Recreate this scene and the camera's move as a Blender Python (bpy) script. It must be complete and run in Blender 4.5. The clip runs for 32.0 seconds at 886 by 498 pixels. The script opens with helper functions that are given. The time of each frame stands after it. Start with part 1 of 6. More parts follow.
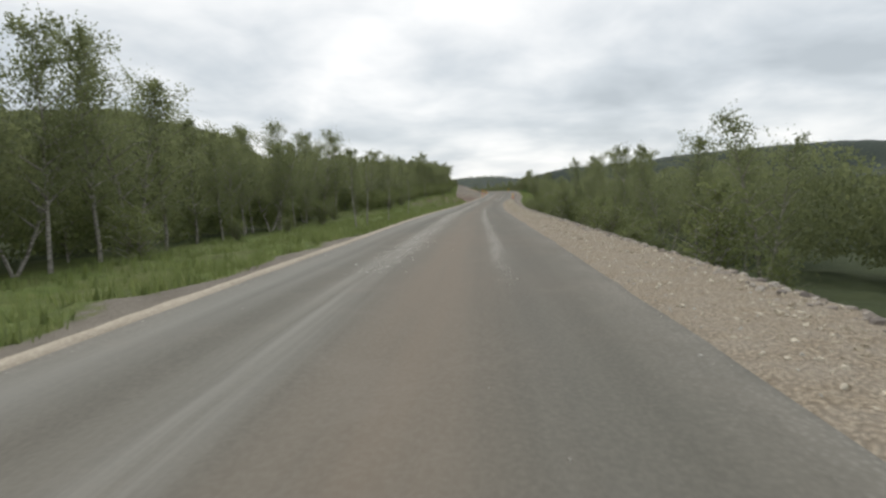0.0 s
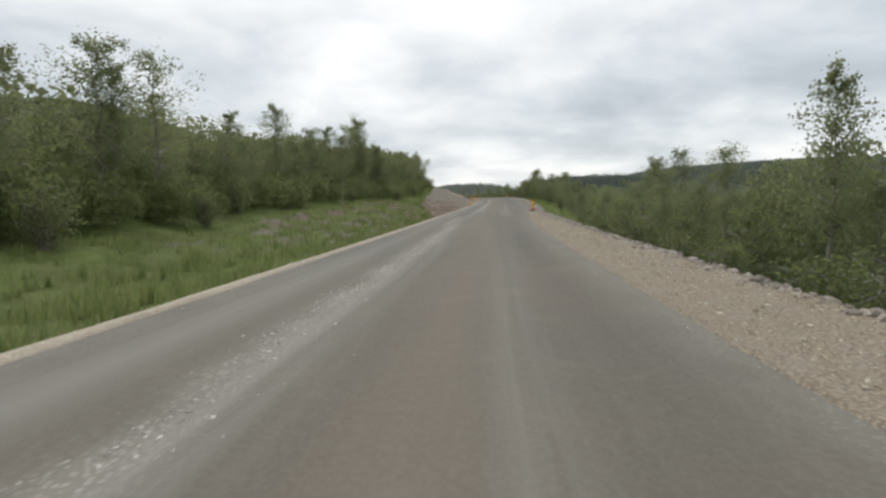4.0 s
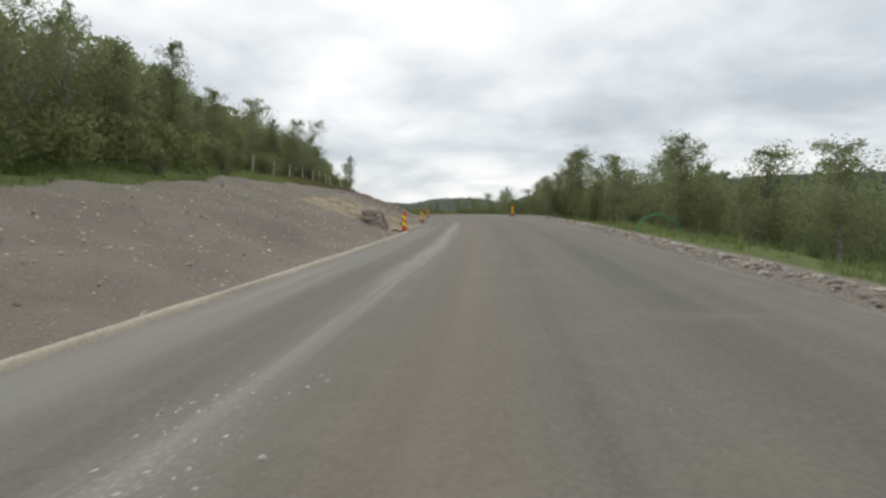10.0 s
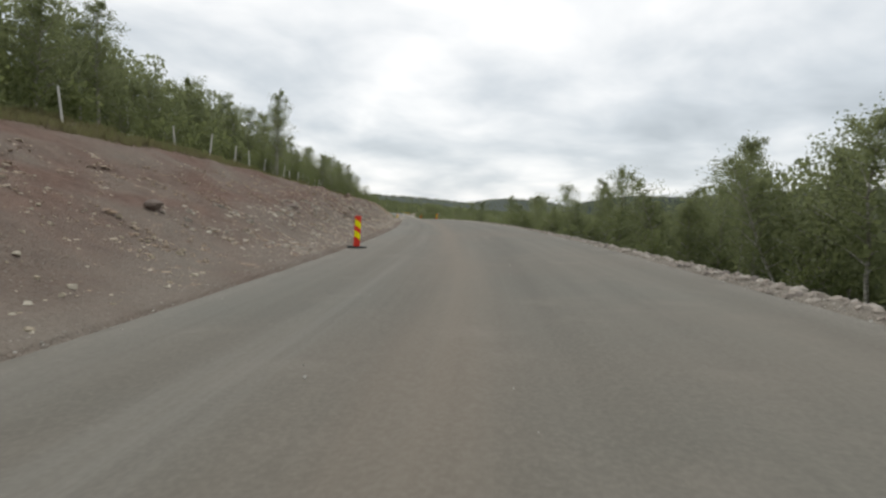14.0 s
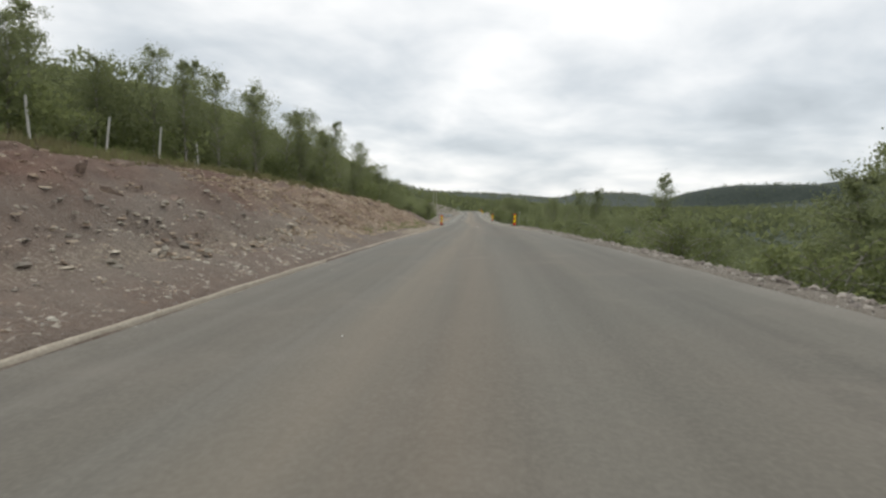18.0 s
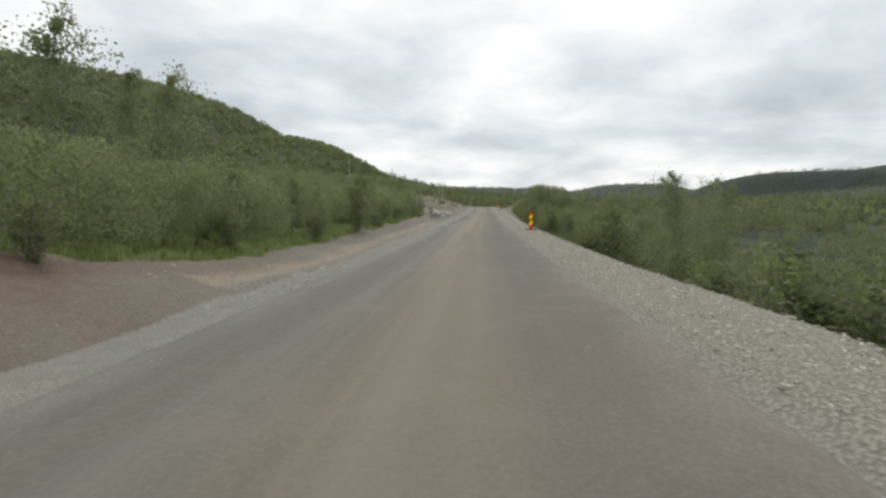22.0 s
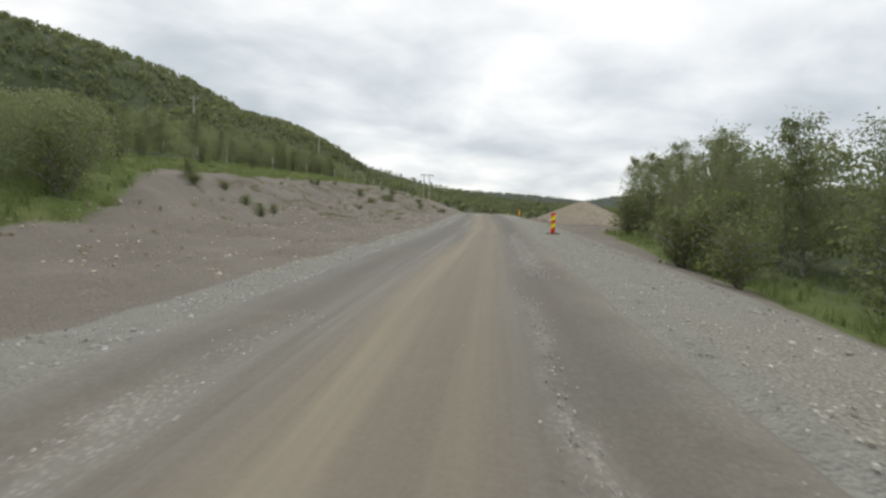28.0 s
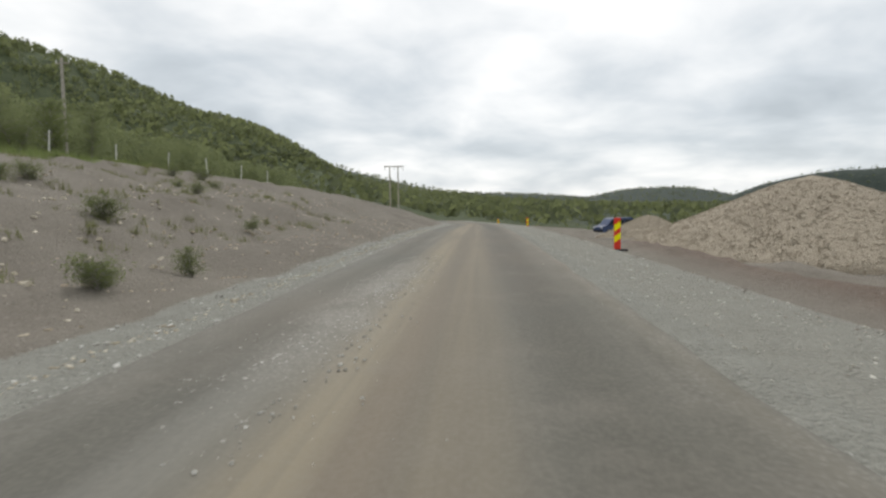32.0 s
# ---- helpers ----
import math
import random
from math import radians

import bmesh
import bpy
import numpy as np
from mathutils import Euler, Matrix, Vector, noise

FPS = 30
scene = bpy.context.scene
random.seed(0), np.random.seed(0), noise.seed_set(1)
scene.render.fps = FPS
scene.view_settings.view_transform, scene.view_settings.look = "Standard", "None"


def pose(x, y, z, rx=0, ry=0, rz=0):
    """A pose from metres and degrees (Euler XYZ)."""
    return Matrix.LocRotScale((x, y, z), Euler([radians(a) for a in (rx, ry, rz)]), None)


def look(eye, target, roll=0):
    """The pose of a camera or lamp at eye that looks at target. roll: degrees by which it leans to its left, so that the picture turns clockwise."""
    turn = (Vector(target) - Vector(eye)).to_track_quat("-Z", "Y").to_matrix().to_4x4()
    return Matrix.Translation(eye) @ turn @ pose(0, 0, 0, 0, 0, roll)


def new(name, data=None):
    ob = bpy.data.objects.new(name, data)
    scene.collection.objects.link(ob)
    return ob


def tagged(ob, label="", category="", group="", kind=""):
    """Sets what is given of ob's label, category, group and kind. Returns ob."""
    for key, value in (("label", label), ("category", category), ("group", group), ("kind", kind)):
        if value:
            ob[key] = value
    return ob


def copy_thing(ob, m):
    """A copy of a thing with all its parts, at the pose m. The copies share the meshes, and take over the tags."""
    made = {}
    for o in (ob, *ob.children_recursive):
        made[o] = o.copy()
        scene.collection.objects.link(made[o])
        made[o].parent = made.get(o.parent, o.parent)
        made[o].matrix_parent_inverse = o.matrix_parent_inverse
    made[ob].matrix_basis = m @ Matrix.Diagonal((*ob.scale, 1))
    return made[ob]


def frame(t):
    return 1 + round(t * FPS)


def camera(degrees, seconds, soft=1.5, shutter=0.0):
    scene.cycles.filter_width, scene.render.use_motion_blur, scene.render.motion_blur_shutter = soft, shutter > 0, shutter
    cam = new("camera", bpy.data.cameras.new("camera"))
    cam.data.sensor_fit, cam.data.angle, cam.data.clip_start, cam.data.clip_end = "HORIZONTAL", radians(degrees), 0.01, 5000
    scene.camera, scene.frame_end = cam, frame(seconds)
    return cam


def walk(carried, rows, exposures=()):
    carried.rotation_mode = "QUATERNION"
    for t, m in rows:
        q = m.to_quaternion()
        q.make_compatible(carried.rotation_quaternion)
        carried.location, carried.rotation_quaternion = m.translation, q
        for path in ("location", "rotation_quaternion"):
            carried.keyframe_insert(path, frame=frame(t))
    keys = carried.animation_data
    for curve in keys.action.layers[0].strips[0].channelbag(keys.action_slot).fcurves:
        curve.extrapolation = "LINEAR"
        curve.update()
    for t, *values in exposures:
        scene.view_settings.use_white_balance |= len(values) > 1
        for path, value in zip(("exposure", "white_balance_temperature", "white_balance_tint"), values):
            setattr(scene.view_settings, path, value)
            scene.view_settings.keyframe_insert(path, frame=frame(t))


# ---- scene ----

# ---- the walk ----
cam = camera(72.08, 32.0, 2.6, 0.06)
# seconds, x, y, z, pitch from straight down, lean, heading
PATH = [
    (0.0, -0.000, -0.000, -0.000, 84.34, 1.98, 2.67),
    (0.5, 0.138, 8.354, -0.109, 84.54, -2.03, 2.74),
    (1.0, 0.247, 16.714, -0.212, 85.04, -0.64, 3.79),
    (1.5, 0.323, 25.077, -0.316, 84.90, -0.23, 3.60),
    (2.0, 0.395, 33.423, -0.428, 84.77, -0.20, 3.68),
    (2.5, 0.509, 41.694, -0.557, 83.84, 2.11, 3.33),
    (3.0, 0.694, 49.889, -0.698, 84.00, 1.43, 2.31),
    (3.5, 0.939, 58.024, -0.836, 84.27, 2.16, 2.40),
    (4.0, 1.243, 66.165, -0.959, 84.96, 0.50, 1.61),
    (4.5, 1.607, 74.311, -1.063, 85.03, 0.12, 1.28),
    (5.0, 2.015, 82.461, -1.148, 85.14, 0.06, 1.04),
    (5.5, 2.450, 90.612, -1.213, 85.58, 0.14, 0.85),
    (6.0, 2.892, 98.762, -1.260, 85.90, -0.21, 1.15),
    (6.5, 3.394, 106.894, -1.293, 86.05, -0.06, 1.27),
    (7.0, 3.905, 115.012, -1.309, 86.31, 1.59, 1.40),
    (7.5, 4.429, 123.109, -1.313, 86.26, 1.86, 0.61),
    (8.0, 4.988, 131.187, -1.311, 86.08, 0.52, 0.45),
    (8.5, 5.582, 139.233, -1.297, 86.00, 0.85, 0.52),
    (9.0, 6.180, 147.235, -1.261, 86.17, 1.14, 0.33),
    (9.5, 6.694, 155.183, -1.205, 86.30, 0.30, 0.39),
    (10.0, 7.234, 163.113, -1.137, 86.33, 0.07, 0.67),
    (10.5, 7.773, 170.992, -1.062, 86.26, 0.49, 0.66),
    (11.0, 8.283, 178.794, -0.984, 86.15, -0.36, 0.94),
    (11.5, 8.725, 186.492, -0.905, 86.17, -0.24, 1.46),
    (12.0, 9.056, 194.060, -0.831, 86.35, -0.88, 1.98),
    (12.5, 9.313, 201.506, -0.776, 86.01, -2.06, 2.55),
    (13.0, 9.443, 208.854, -0.747, 85.88, -2.36, 3.93),
    (13.5, 9.412, 216.124, -0.736, 86.42, -0.73, 5.17),
    (14.0, 9.238, 223.326, -0.735, 86.14, -2.65, 6.29),
    (14.5, 8.924, 230.481, -0.740, 86.18, -2.11, 7.90),
    (15.0, 8.476, 237.633, -0.740, 86.08, -1.61, 9.10),
    (15.5, 7.850, 244.811, -0.749, 86.02, -0.60, 10.12),
    (16.0, 7.087, 252.043, -0.767, 85.75, -0.16, 10.47),
    (16.5, 6.207, 259.330, -0.795, 85.70, -0.13, 11.32),
    (17.0, 5.210, 266.672, -0.833, 85.60, -0.44, 12.18),
    (17.5, 4.096, 274.070, -0.881, 85.70, -1.87, 12.92),
    (18.0, 2.858, 281.523, -0.940, 85.61, -1.08, 14.20),
    (18.5, 1.523, 289.032, -1.010, 85.64, 0.18, 14.33),
    (19.0, 0.130, 296.600, -1.092, 86.03, -0.40, 14.49),
    (19.5, -1.301, 304.221, -1.189, 85.34, -0.13, 15.13),
    (20.0, -2.763, 311.882, -1.305, 85.63, 0.86, 15.10),
    (20.5, -4.245, 319.583, -1.442, 85.54, -0.59, 15.37),
    (21.0, -5.767, 327.364, -1.602, 85.22, -0.31, 15.87),
    (21.5, -7.283, 335.201, -1.770, 85.71, 1.26, 15.70),
    (22.0, -8.860, 343.055, -1.937, 85.30, 0.25, 15.64),
    (22.5, -10.503, 350.924, -2.102, 84.78, -0.50, 15.90),
    (23.0, -12.199, 358.803, -2.259, 84.56, 0.10, 16.00),
    (23.5, -13.863, 366.694, -2.403, 84.99, 0.04, 15.88),
    (24.0, -15.533, 374.598, -2.527, 85.31, 0.10, 15.94),
    (24.5, -17.192, 382.514, -2.638, 85.27, 0.71, 15.76),
    (25.0, -18.837, 390.439, -2.736, 85.21, 0.17, 15.66),
    (25.5, -20.470, 398.369, -2.823, 85.21, 0.09, 15.62),
    (26.0, -22.100, 406.299, -2.899, 85.16, 0.21, 15.61),
    (26.5, -23.731, 414.222, -2.967, 85.57, 0.89, 15.87),
    (27.0, -25.363, 422.134, -3.030, 85.64, -0.38, 15.65),
    (27.5, -26.981, 430.045, -3.091, 85.36, -2.32, 15.56),
    (28.0, -28.604, 437.962, -3.147, 85.71, -2.31, 16.25),
    (28.5, -30.238, 445.909, -3.191, 86.11, -0.50, 16.25),
    (29.0, -31.886, 453.880, -3.222, 86.50, 0.60, 16.34),
    (29.5, -33.477, 461.859, -3.240, 86.21, 0.69, 15.88),
    (30.0, -35.034, 469.826, -3.238, 87.00, -0.14, 15.29),
    (30.5, -36.616, 477.745, -3.219, 86.38, -2.45, 15.37),
    (31.0, -38.290, 485.624, -3.197, 86.05, -2.73, 16.50),
    (31.5, -40.057, 493.516, -3.175, 85.69, 0.33, 16.47),
    (32.0, -41.873, 501.410, -3.153, 86.05, 0.80, 16.23),
]
walk(cam, [(r[0], pose(*r[1:])) for r in PATH])

# ---- sky and sun ----
SUN_AZ, SUN_EL = radians(20), radians(52)
world = bpy.data.worlds.new("world")
scene.world = world
world.use_nodes = True
wt = world.node_tree
wt.nodes.clear()


class Nodes:
    """Short hand for building a node tree."""

    def __init__(self, tree):
        self.tree = tree

    def node(self, kind, **values):
        n = self.tree.nodes.new(kind)
        for key, value in values.items():
            if key in n.inputs:
                self.put(n.inputs[key], value)
        return n

    def put(self, socket, value):
        if isinstance(value, bpy.types.NodeSocket):
            self.tree.links.new(value, socket)
        else:
            socket.default_value = value

    def math(self, op, a, b=0.0, c=0.0, clamp=False):
        n = self.tree.nodes.new("ShaderNodeMath")
        n.operation, n.use_clamp = op, clamp
        for s, v in zip(n.inputs, (a, b, c)):
            self.put(s, v)
        return n.outputs[0]

    def vmath(self, op, a, b=(0, 0, 0)):
        n = self.tree.nodes.new("ShaderNodeVectorMath")
        n.operation = op
        self.put(n.inputs[0], a)
        self.put(n.inputs[1], b)
        return n.outputs["Value"] if op == "DOT_PRODUCT" else n.outputs[0]

    def noise(self, vector, scale, detail=4.0, rough=0.55, distortion=0.0):
        n = self.tree.nodes.new("ShaderNodeTexNoise")
        self.put(n.inputs["Vector"], vector)
        n.inputs["Scale"].default_value, n.inputs["Detail"].default_value = scale, detail
        n.inputs["Roughness"].default_value, n.inputs["Distortion"].default_value = rough, distortion
        return n.outputs["Fac"]

    def voronoi(self, vector, scale, out="Distance", feature="F1"):
        n = self.tree.nodes.new("ShaderNodeTexVoronoi")
        n.feature = feature
        self.put(n.inputs["Vector"], vector)
        n.inputs["Scale"].default_value = scale
        return n.outputs[out]

    def ramp(self, fac, *stops):
        n = self.tree.nodes.new("ShaderNodeValToRGB")
        self.put(n.inputs[0], fac)
        el = n.color_ramp.elements
        while len(el) < len(stops):
            el.new(0.5)
        for e, (at, c) in zip(el, stops):
            e.position = at
            e.color = (c, c, c, 1) if isinstance(c, (int, float)) else (*c, 1)
        return n.outputs[0]

    def mix(self, fac, a, b, mode="MIX"):
        n = self.tree.nodes.new("ShaderNodeMix")
        n.data_type, n.blend_type = "RGBA", mode
        self.put(n.inputs["Factor"], fac)
        for s, v in ((n.inputs[6], a), (n.inputs[7], b)):
            self.put(s, v if isinstance(v, bpy.types.NodeSocket) else (*v, 1) if len(v) == 3 else v)
        return n.outputs[2]

    def attr(self, name):
        n = self.tree.nodes.new("ShaderNodeAttribute")
        n.attribute_name = name
        return n.outputs["Fac"]


W = Nodes(wt)
coord = wt.nodes.new("ShaderNodeTexCoord").outputs["Generated"]
ray = W.vmath("NORMALIZE", coord)
sep = wt.nodes.new("ShaderNodeSeparateXYZ")
wt.links.new(ray, sep.inputs[0])
up = W.math("MAXIMUM", sep.outputs[2], 0.0)
flat = W.math("ADD", up, 0.26)
comb = wt.nodes.new("ShaderNodeCombineXYZ")
wt.links.new(W.math("DIVIDE", sep.outputs[0], flat), comb.inputs[0])
wt.links.new(W.math("DIVIDE", sep.outputs[1], flat), comb.inputs[1])
deck = comb.outputs[0]
big = W.noise(deck, 0.85, 5, 0.5, 0.5)
small = W.noise(deck, 2.6, 6, 0.5, 0.3)
cover = W.math("ADD", W.math("MULTIPLY", big, 0.65), W.math("MULTIPLY", small, 0.35))
sun_way = (-math.sin(SUN_AZ) * math.cos(SUN_EL), math.cos(SUN_AZ) * math.cos(SUN_EL), math.sin(SUN_EL))
near_sun = W.math("POWER", W.math("MAXIMUM", W.vmath("DOT_PRODUCT", ray, sun_way), 0.0), 3.0)
band_at = W.math("DIVIDE", W.math("SUBTRACT", up, 0.14), 0.09)
grey_band = W.math("POWER", 2.718, W.math("MULTIPLY", W.math("MULTIPLY", band_at, band_at), -1.0))
thick = W.math("ADD", W.math("ADD", cover, W.math("MULTIPLY", near_sun, 0.19)), W.math("MULTIPLY", grey_band, -0.055))
cloud = W.ramp(thick, (0.36, (0.53, 0.58, 0.62)), (0.45, (0.67, 0.72, 0.76)), (0.53, (0.85, 0.88, 0.90)), (0.63, (1.08, 1.08, 1.07)))
sky = wt.nodes.new("ShaderNodeTexSky")
sky.sky_type, sky.sun_disc, sky.sun_elevation, sky.sun_rotation = "NISHITA", False, SUN_EL, SUN_AZ
blue = W.mix(1.0, sky.outputs[0], (0.1, 0.1, 0.1), "MULTIPLY")
col = W.mix(0.93, blue, cloud)
back = W.node("ShaderNodeBackground", Color=col, Strength=1.0)
wt.links.new(back.outputs[0], wt.nodes.new("ShaderNodeOutputWorld").inputs[0])

lamp = bpy.data.lights.new("sun", "SUN")
lamp.energy, lamp.angle, lamp.color = 1.25, radians(25), (1.0, 0.985, 0.955)
sun = new("sun", lamp)
sun.matrix_world = look((0, 0, 100), (100 * sun_way[0] * -1, -100 * sun_way[1], 100 - 100 * sun_way[2]))


# ---- materials ----
def material(name, make, rough=0.85, bump=0.0, bump_scale=1.0):
    """make(N, P) gives the colour and the height sockets, from positions in metres."""
    m = bpy.data.materials.new(name)
    m.use_nodes = True
    N = Nodes(m.node_tree)
    b = m.node_tree.nodes["Principled BSDF"]
    b.inputs["Roughness"].default_value = rough
    b.inputs["Specular IOR Level"].default_value = 0.25
    p = m.node_tree.nodes.new("ShaderNodeNewGeometry").outputs["Position"]
    colour, height = make(N, p)
    N.put(b.inputs["Base Color"], colour)
    if bump and height is not None:
        k = N.node("ShaderNodeBump", Strength=bump, Distance=bump_scale, Height=height)
        m.node_tree.links.new(k.outputs[0], b.inputs["Normal"])
    return m


def plain(name, c, rough=0.6, vary=0.15, scale=3.0, metal=0.0):
    def make(N, p):
        o = m_tex(N)
        f = N.noise(o, scale, 5)
        g = N.noise(o, scale * 9, 3)
        k = N.math("ADD", N.math("MULTIPLY", f, 0.7), N.math("MULTIPLY", g, 0.3))
        lo, hi = [v * (1 - vary) for v in c], [min(1, v * (1 + vary)) for v in c]
        return N.ramp(k, (0.3, lo), (0.7, hi)), g
    m = material(name, make, rough, 0.15, 0.02)
    m.node_tree.nodes["Principled BSDF"].inputs["Metallic"].default_value = metal
    return m


def m_tex(N):
    return N.tree.nodes.new("ShaderNodeTexCoord").outputs["Object"]


def rand(N):
    return N.tree.nodes.new("ShaderNodeObjectInfo").outputs["Random"]


def island(N):
    return N.tree.nodes.new("ShaderNodeNewGeometry").outputs["Random Per Island"]


def lane_space(N, along=1.0):
    """Place on the roadway: across in metres, along stretched."""
    c = N.tree.nodes.new("ShaderNodeCombineXYZ")
    N.put(c.inputs[0], N.attr("across"))
    N.put(c.inputs[1], N.math("MULTIPLY", N.attr("along"), along))
    return c.outputs[0]


def road_colour(N, p):
    lanes = lane_space(N, 0.018)
    wob = N.math("MULTIPLY", N.math("SUBTRACT", N.noise(lane_space(N, 0.05), 0.5, 3), 0.5), 1.6)
    across = N.math("ADD", N.attr("across"), wob)
    streak = N.noise(lanes, 1.1, 4, 0.6)
    fine = N.noise(lanes, 5.0, 4, 0.6)
    broad = N.noise(p, 0.10, 5, 0.6)
    mid = N.noise(p, 0.8, 5, 0.65)
    grit = N.noise(p, 24.0, 3, 0.7)
    peb = N.voronoi(p, 22.0)

    def band(at, wide):
        k = N.math("DIVIDE", N.math("SUBTRACT", across, at), wide)
        return N.math("POWER", 2.718, N.math("MULTIPLY", N.math("MULTIPLY", k, k), -1.0))
    c = N.ramp(streak, (0.30, (0.092, 0.089, 0.075)), (0.50, (0.122, 0.117, 0.098)), (0.70, (0.156, 0.149, 0.124)))
    # brown worn middle, dark packed bands beside it, paler dust in the wheel tracks
    patchy = N.ramp(N.noise(lane_space(N, 0.03), 0.9, 4, 0.6), (0.34, 0.35), (0.62, 1.0))
    c = N.mix(N.math("MULTIPLY", N.math("MULTIPLY", band(-0.55, 0.72), N.attr("brown")), N.math("MULTIPLY", patchy, 0.92)), c, (0.178, 0.145, 0.110))
    c = N.mix(N.math("MULTIPLY", N.math("MULTIPLY", N.math("ADD", band(1.15, 0.62), N.math("MULTIPLY", band(-2.25, 0.42), 0.8)), N.attr("dark")), N.math("MULTIPLY", patchy, 0.75)), c, (0.094, 0.087, 0.070))
    c = N.mix(N.ramp(broad, (0.40, 0.0), (0.66, 0.4)), c, (0.166, 0.134, 0.104))
    c = N.mix(N.math("MULTIPLY", N.math("ADD", band(-1.75, 0.32), N.math("MULTIPLY", band(0.30, 0.17), N.attr("line"))), N.math("MULTIPLY", N.attr("pale"), N.ramp(fine, (0.36, 0.1), (0.62, 0.85)))), c, (0.275, 0.268, 0.240))
    c = N.mix(N.math("MULTIPLY", N.math("MULTIPLY", band(-3.3, 0.5), N.attr("pale")), N.ramp(streak, (0.35, 0.25), (0.62, 0.85))), c, (0.262, 0.258, 0.234))
    c = N.mix(N.math("MULTIPLY", N.math("MULTIPLY", N.attr("tan"), N.math("ADD", band(-1.05, 0.42), N.math("ADD", N.math("MULTIPLY", band(-0.1, 0.3), 0.55), N.math("MULTIPLY", band(1.75, 0.3), 0.35)))), N.ramp(fine, (0.33, 0.45), (0.62, 1.0))), c, (0.264, 0.227, 0.161))
    c = N.mix(N.ramp(mid, (0.55, 0.0), (0.78, 0.35)), c, (0.225, 0.203, 0.170))
    # loose light gravel thrown out of the wheel tracks
    loose = N.math("MULTIPLY", N.attr("loose"), N.ramp(N.noise(lane_space(N, 0.5), 1.1, 5, 0.75), (0.36, 0.0), (0.56, 1.0)))
    loose = N.math("MULTIPLY", loose, 0.95)
    stony = N.ramp(peb, (0.1, (0.47, 0.45, 0.40)), (0.5, (0.23, 0.215, 0.185)))
    c = N.mix(N.math("MULTIPLY", loose, 0.85), c, stony)
    c = N.mix(N.ramp(grit, (0.40, 0.0), (0.78, 0.30)), c, (0.27, 0.25, 0.21))
    h = N.math("ADD", N.math("MULTIPLY", grit, 0.35), N.math("MULTIPLY", N.math("SUBTRACT", 1.0, peb), N.math("ADD", 0.12, loose)))
    return c, h


def ground_colour(N, p):
    n1 = N.noise(p, 0.35, 5, 0.6)
    n2 = N.noise(p, 2.5, 5, 0.65)
    n3 = N.noise(p, 14.0, 4, 0.7)
    peb = N.voronoi(p, 9.0)
    peb2 = N.voronoi(p, 24.0)
    earth = N.ramp(n1, (0.30, (0.160, 0.138, 0.110)), (0.55, (0.205, 0.182, 0.147)), (0.75, (0.250, 0.226, 0.186)))
    red = N.ramp(n2, (0.3, (0.092, 0.051, 0.037)), (0.7, (0.192, 0.120, 0.088)))
    earth = N.mix(N.attr("red"), earth, red)
    earth = N.mix(N.math("MULTIPLY", N.ramp(n3, (0.4, 0.0), (0.75, 0.5)), N.math("SUBTRACT", 1.0, N.math("MULTIPLY", N.attr("red"), 0.88))), earth, (0.30, 0.265, 0.23))
    earth = N.mix(N.math("MULTIPLY", N.ramp(peb, (0.06, 0.7), (0.22, 0.0)), N.math("SUBTRACT", 1.0, N.math("MULTIPLY", N.attr("red"), 0.6))), earth, (0.36, 0.33, 0.29))
    rock = N.ramp(N.noise(N.vmath("MULTIPLY", p, (0.7, 0.7, 2.2)), 1.3, 6, 0.65, 0.4), (0.32, (0.15, 0.098, 0.068)), (0.46, (0.26, 0.182, 0.126)), (0.60, (0.36, 0.275, 0.190)), (0.74, (0.50, 0.42, 0.31)))
    rock = N.mix(N.ramp(N.noise(N.vmath("MULTIPLY", p, (1.0, 1.0, 4.0)), 3.0, 5, 0.7), (0.33, 0.75), (0.46, 0.0)), rock, (0.10, 0.07, 0.055))
    earth = N.mix(N.attr("rock"), earth, rock)
    gravel = N.ramp(peb2, (0.05, (0.49, 0.425, 0.32)), (0.35, (0.37, 0.31, 0.23)), (0.6, (0.20, 0.165, 0.12)))
    gravel = N.mix(N.ramp(n2, (0.35, 0.0), (0.7, 0.5)), gravel, (0.30, 0.275, 0.24))
    sand = N.ramp(n2, (0.3, (0.40, 0.31, 0.21)), (0.7, (0.52, 0.43, 0.31)))
    gravel = N.mix(N.attr("sand"), gravel, sand)
    cream = N.ramp(peb2, (0.05, (0.46, 0.43, 0.36)), (0.35, (0.36, 0.335, 0.272)), (0.6, (0.22, 0.20, 0.162)))
    gravel = N.mix(N.attr("cream"), gravel, cream)
    grey = N.mix(N.ramp(n3, (0.35, 0.0), (0.75, 0.5)), N.ramp(n2, (0.3, (0.210, 0.207, 0.178)), (0.7, (0.280, 0.275, 0.238))), (0.335, 0.325, 0.282))
    gravel = N.mix(N.attr("grey"), gravel, grey)
    grass = N.ramp(n2, (0.28, (0.070, 0.095, 0.026)), (0.5, (0.12, 0.165, 0.040)), (0.72, (0.18, 0.195, 0.065)))
    wild = N.mix(N.ramp(n1, (0.4, 0.0), (0.7, 0.5)), grass, (0.11, 0.095, 0.05))
    heath = N.ramp(n2, (0.3, (0.105, 0.070, 0.048)), (0.55, (0.135, 0.105, 0.055)), (0.75, (0.15, 0.145, 0.055)))
    wild = N.mix(N.attr("heath"), wild, heath)
    mask = lambda name, n, lo, hi: N.ramp(N.math("ADD", N.attr(name), N.math("MULTIPLY", N.math("SUBTRACT", n, 0.5), 0.9)), (lo, 0.0), (hi, 1.0))
    c = N.mix(mask("gravel", n3, 0.42, 0.58), earth, gravel)
    c = N.mix(mask("grass", n2, 0.42, 0.62), c, wild)
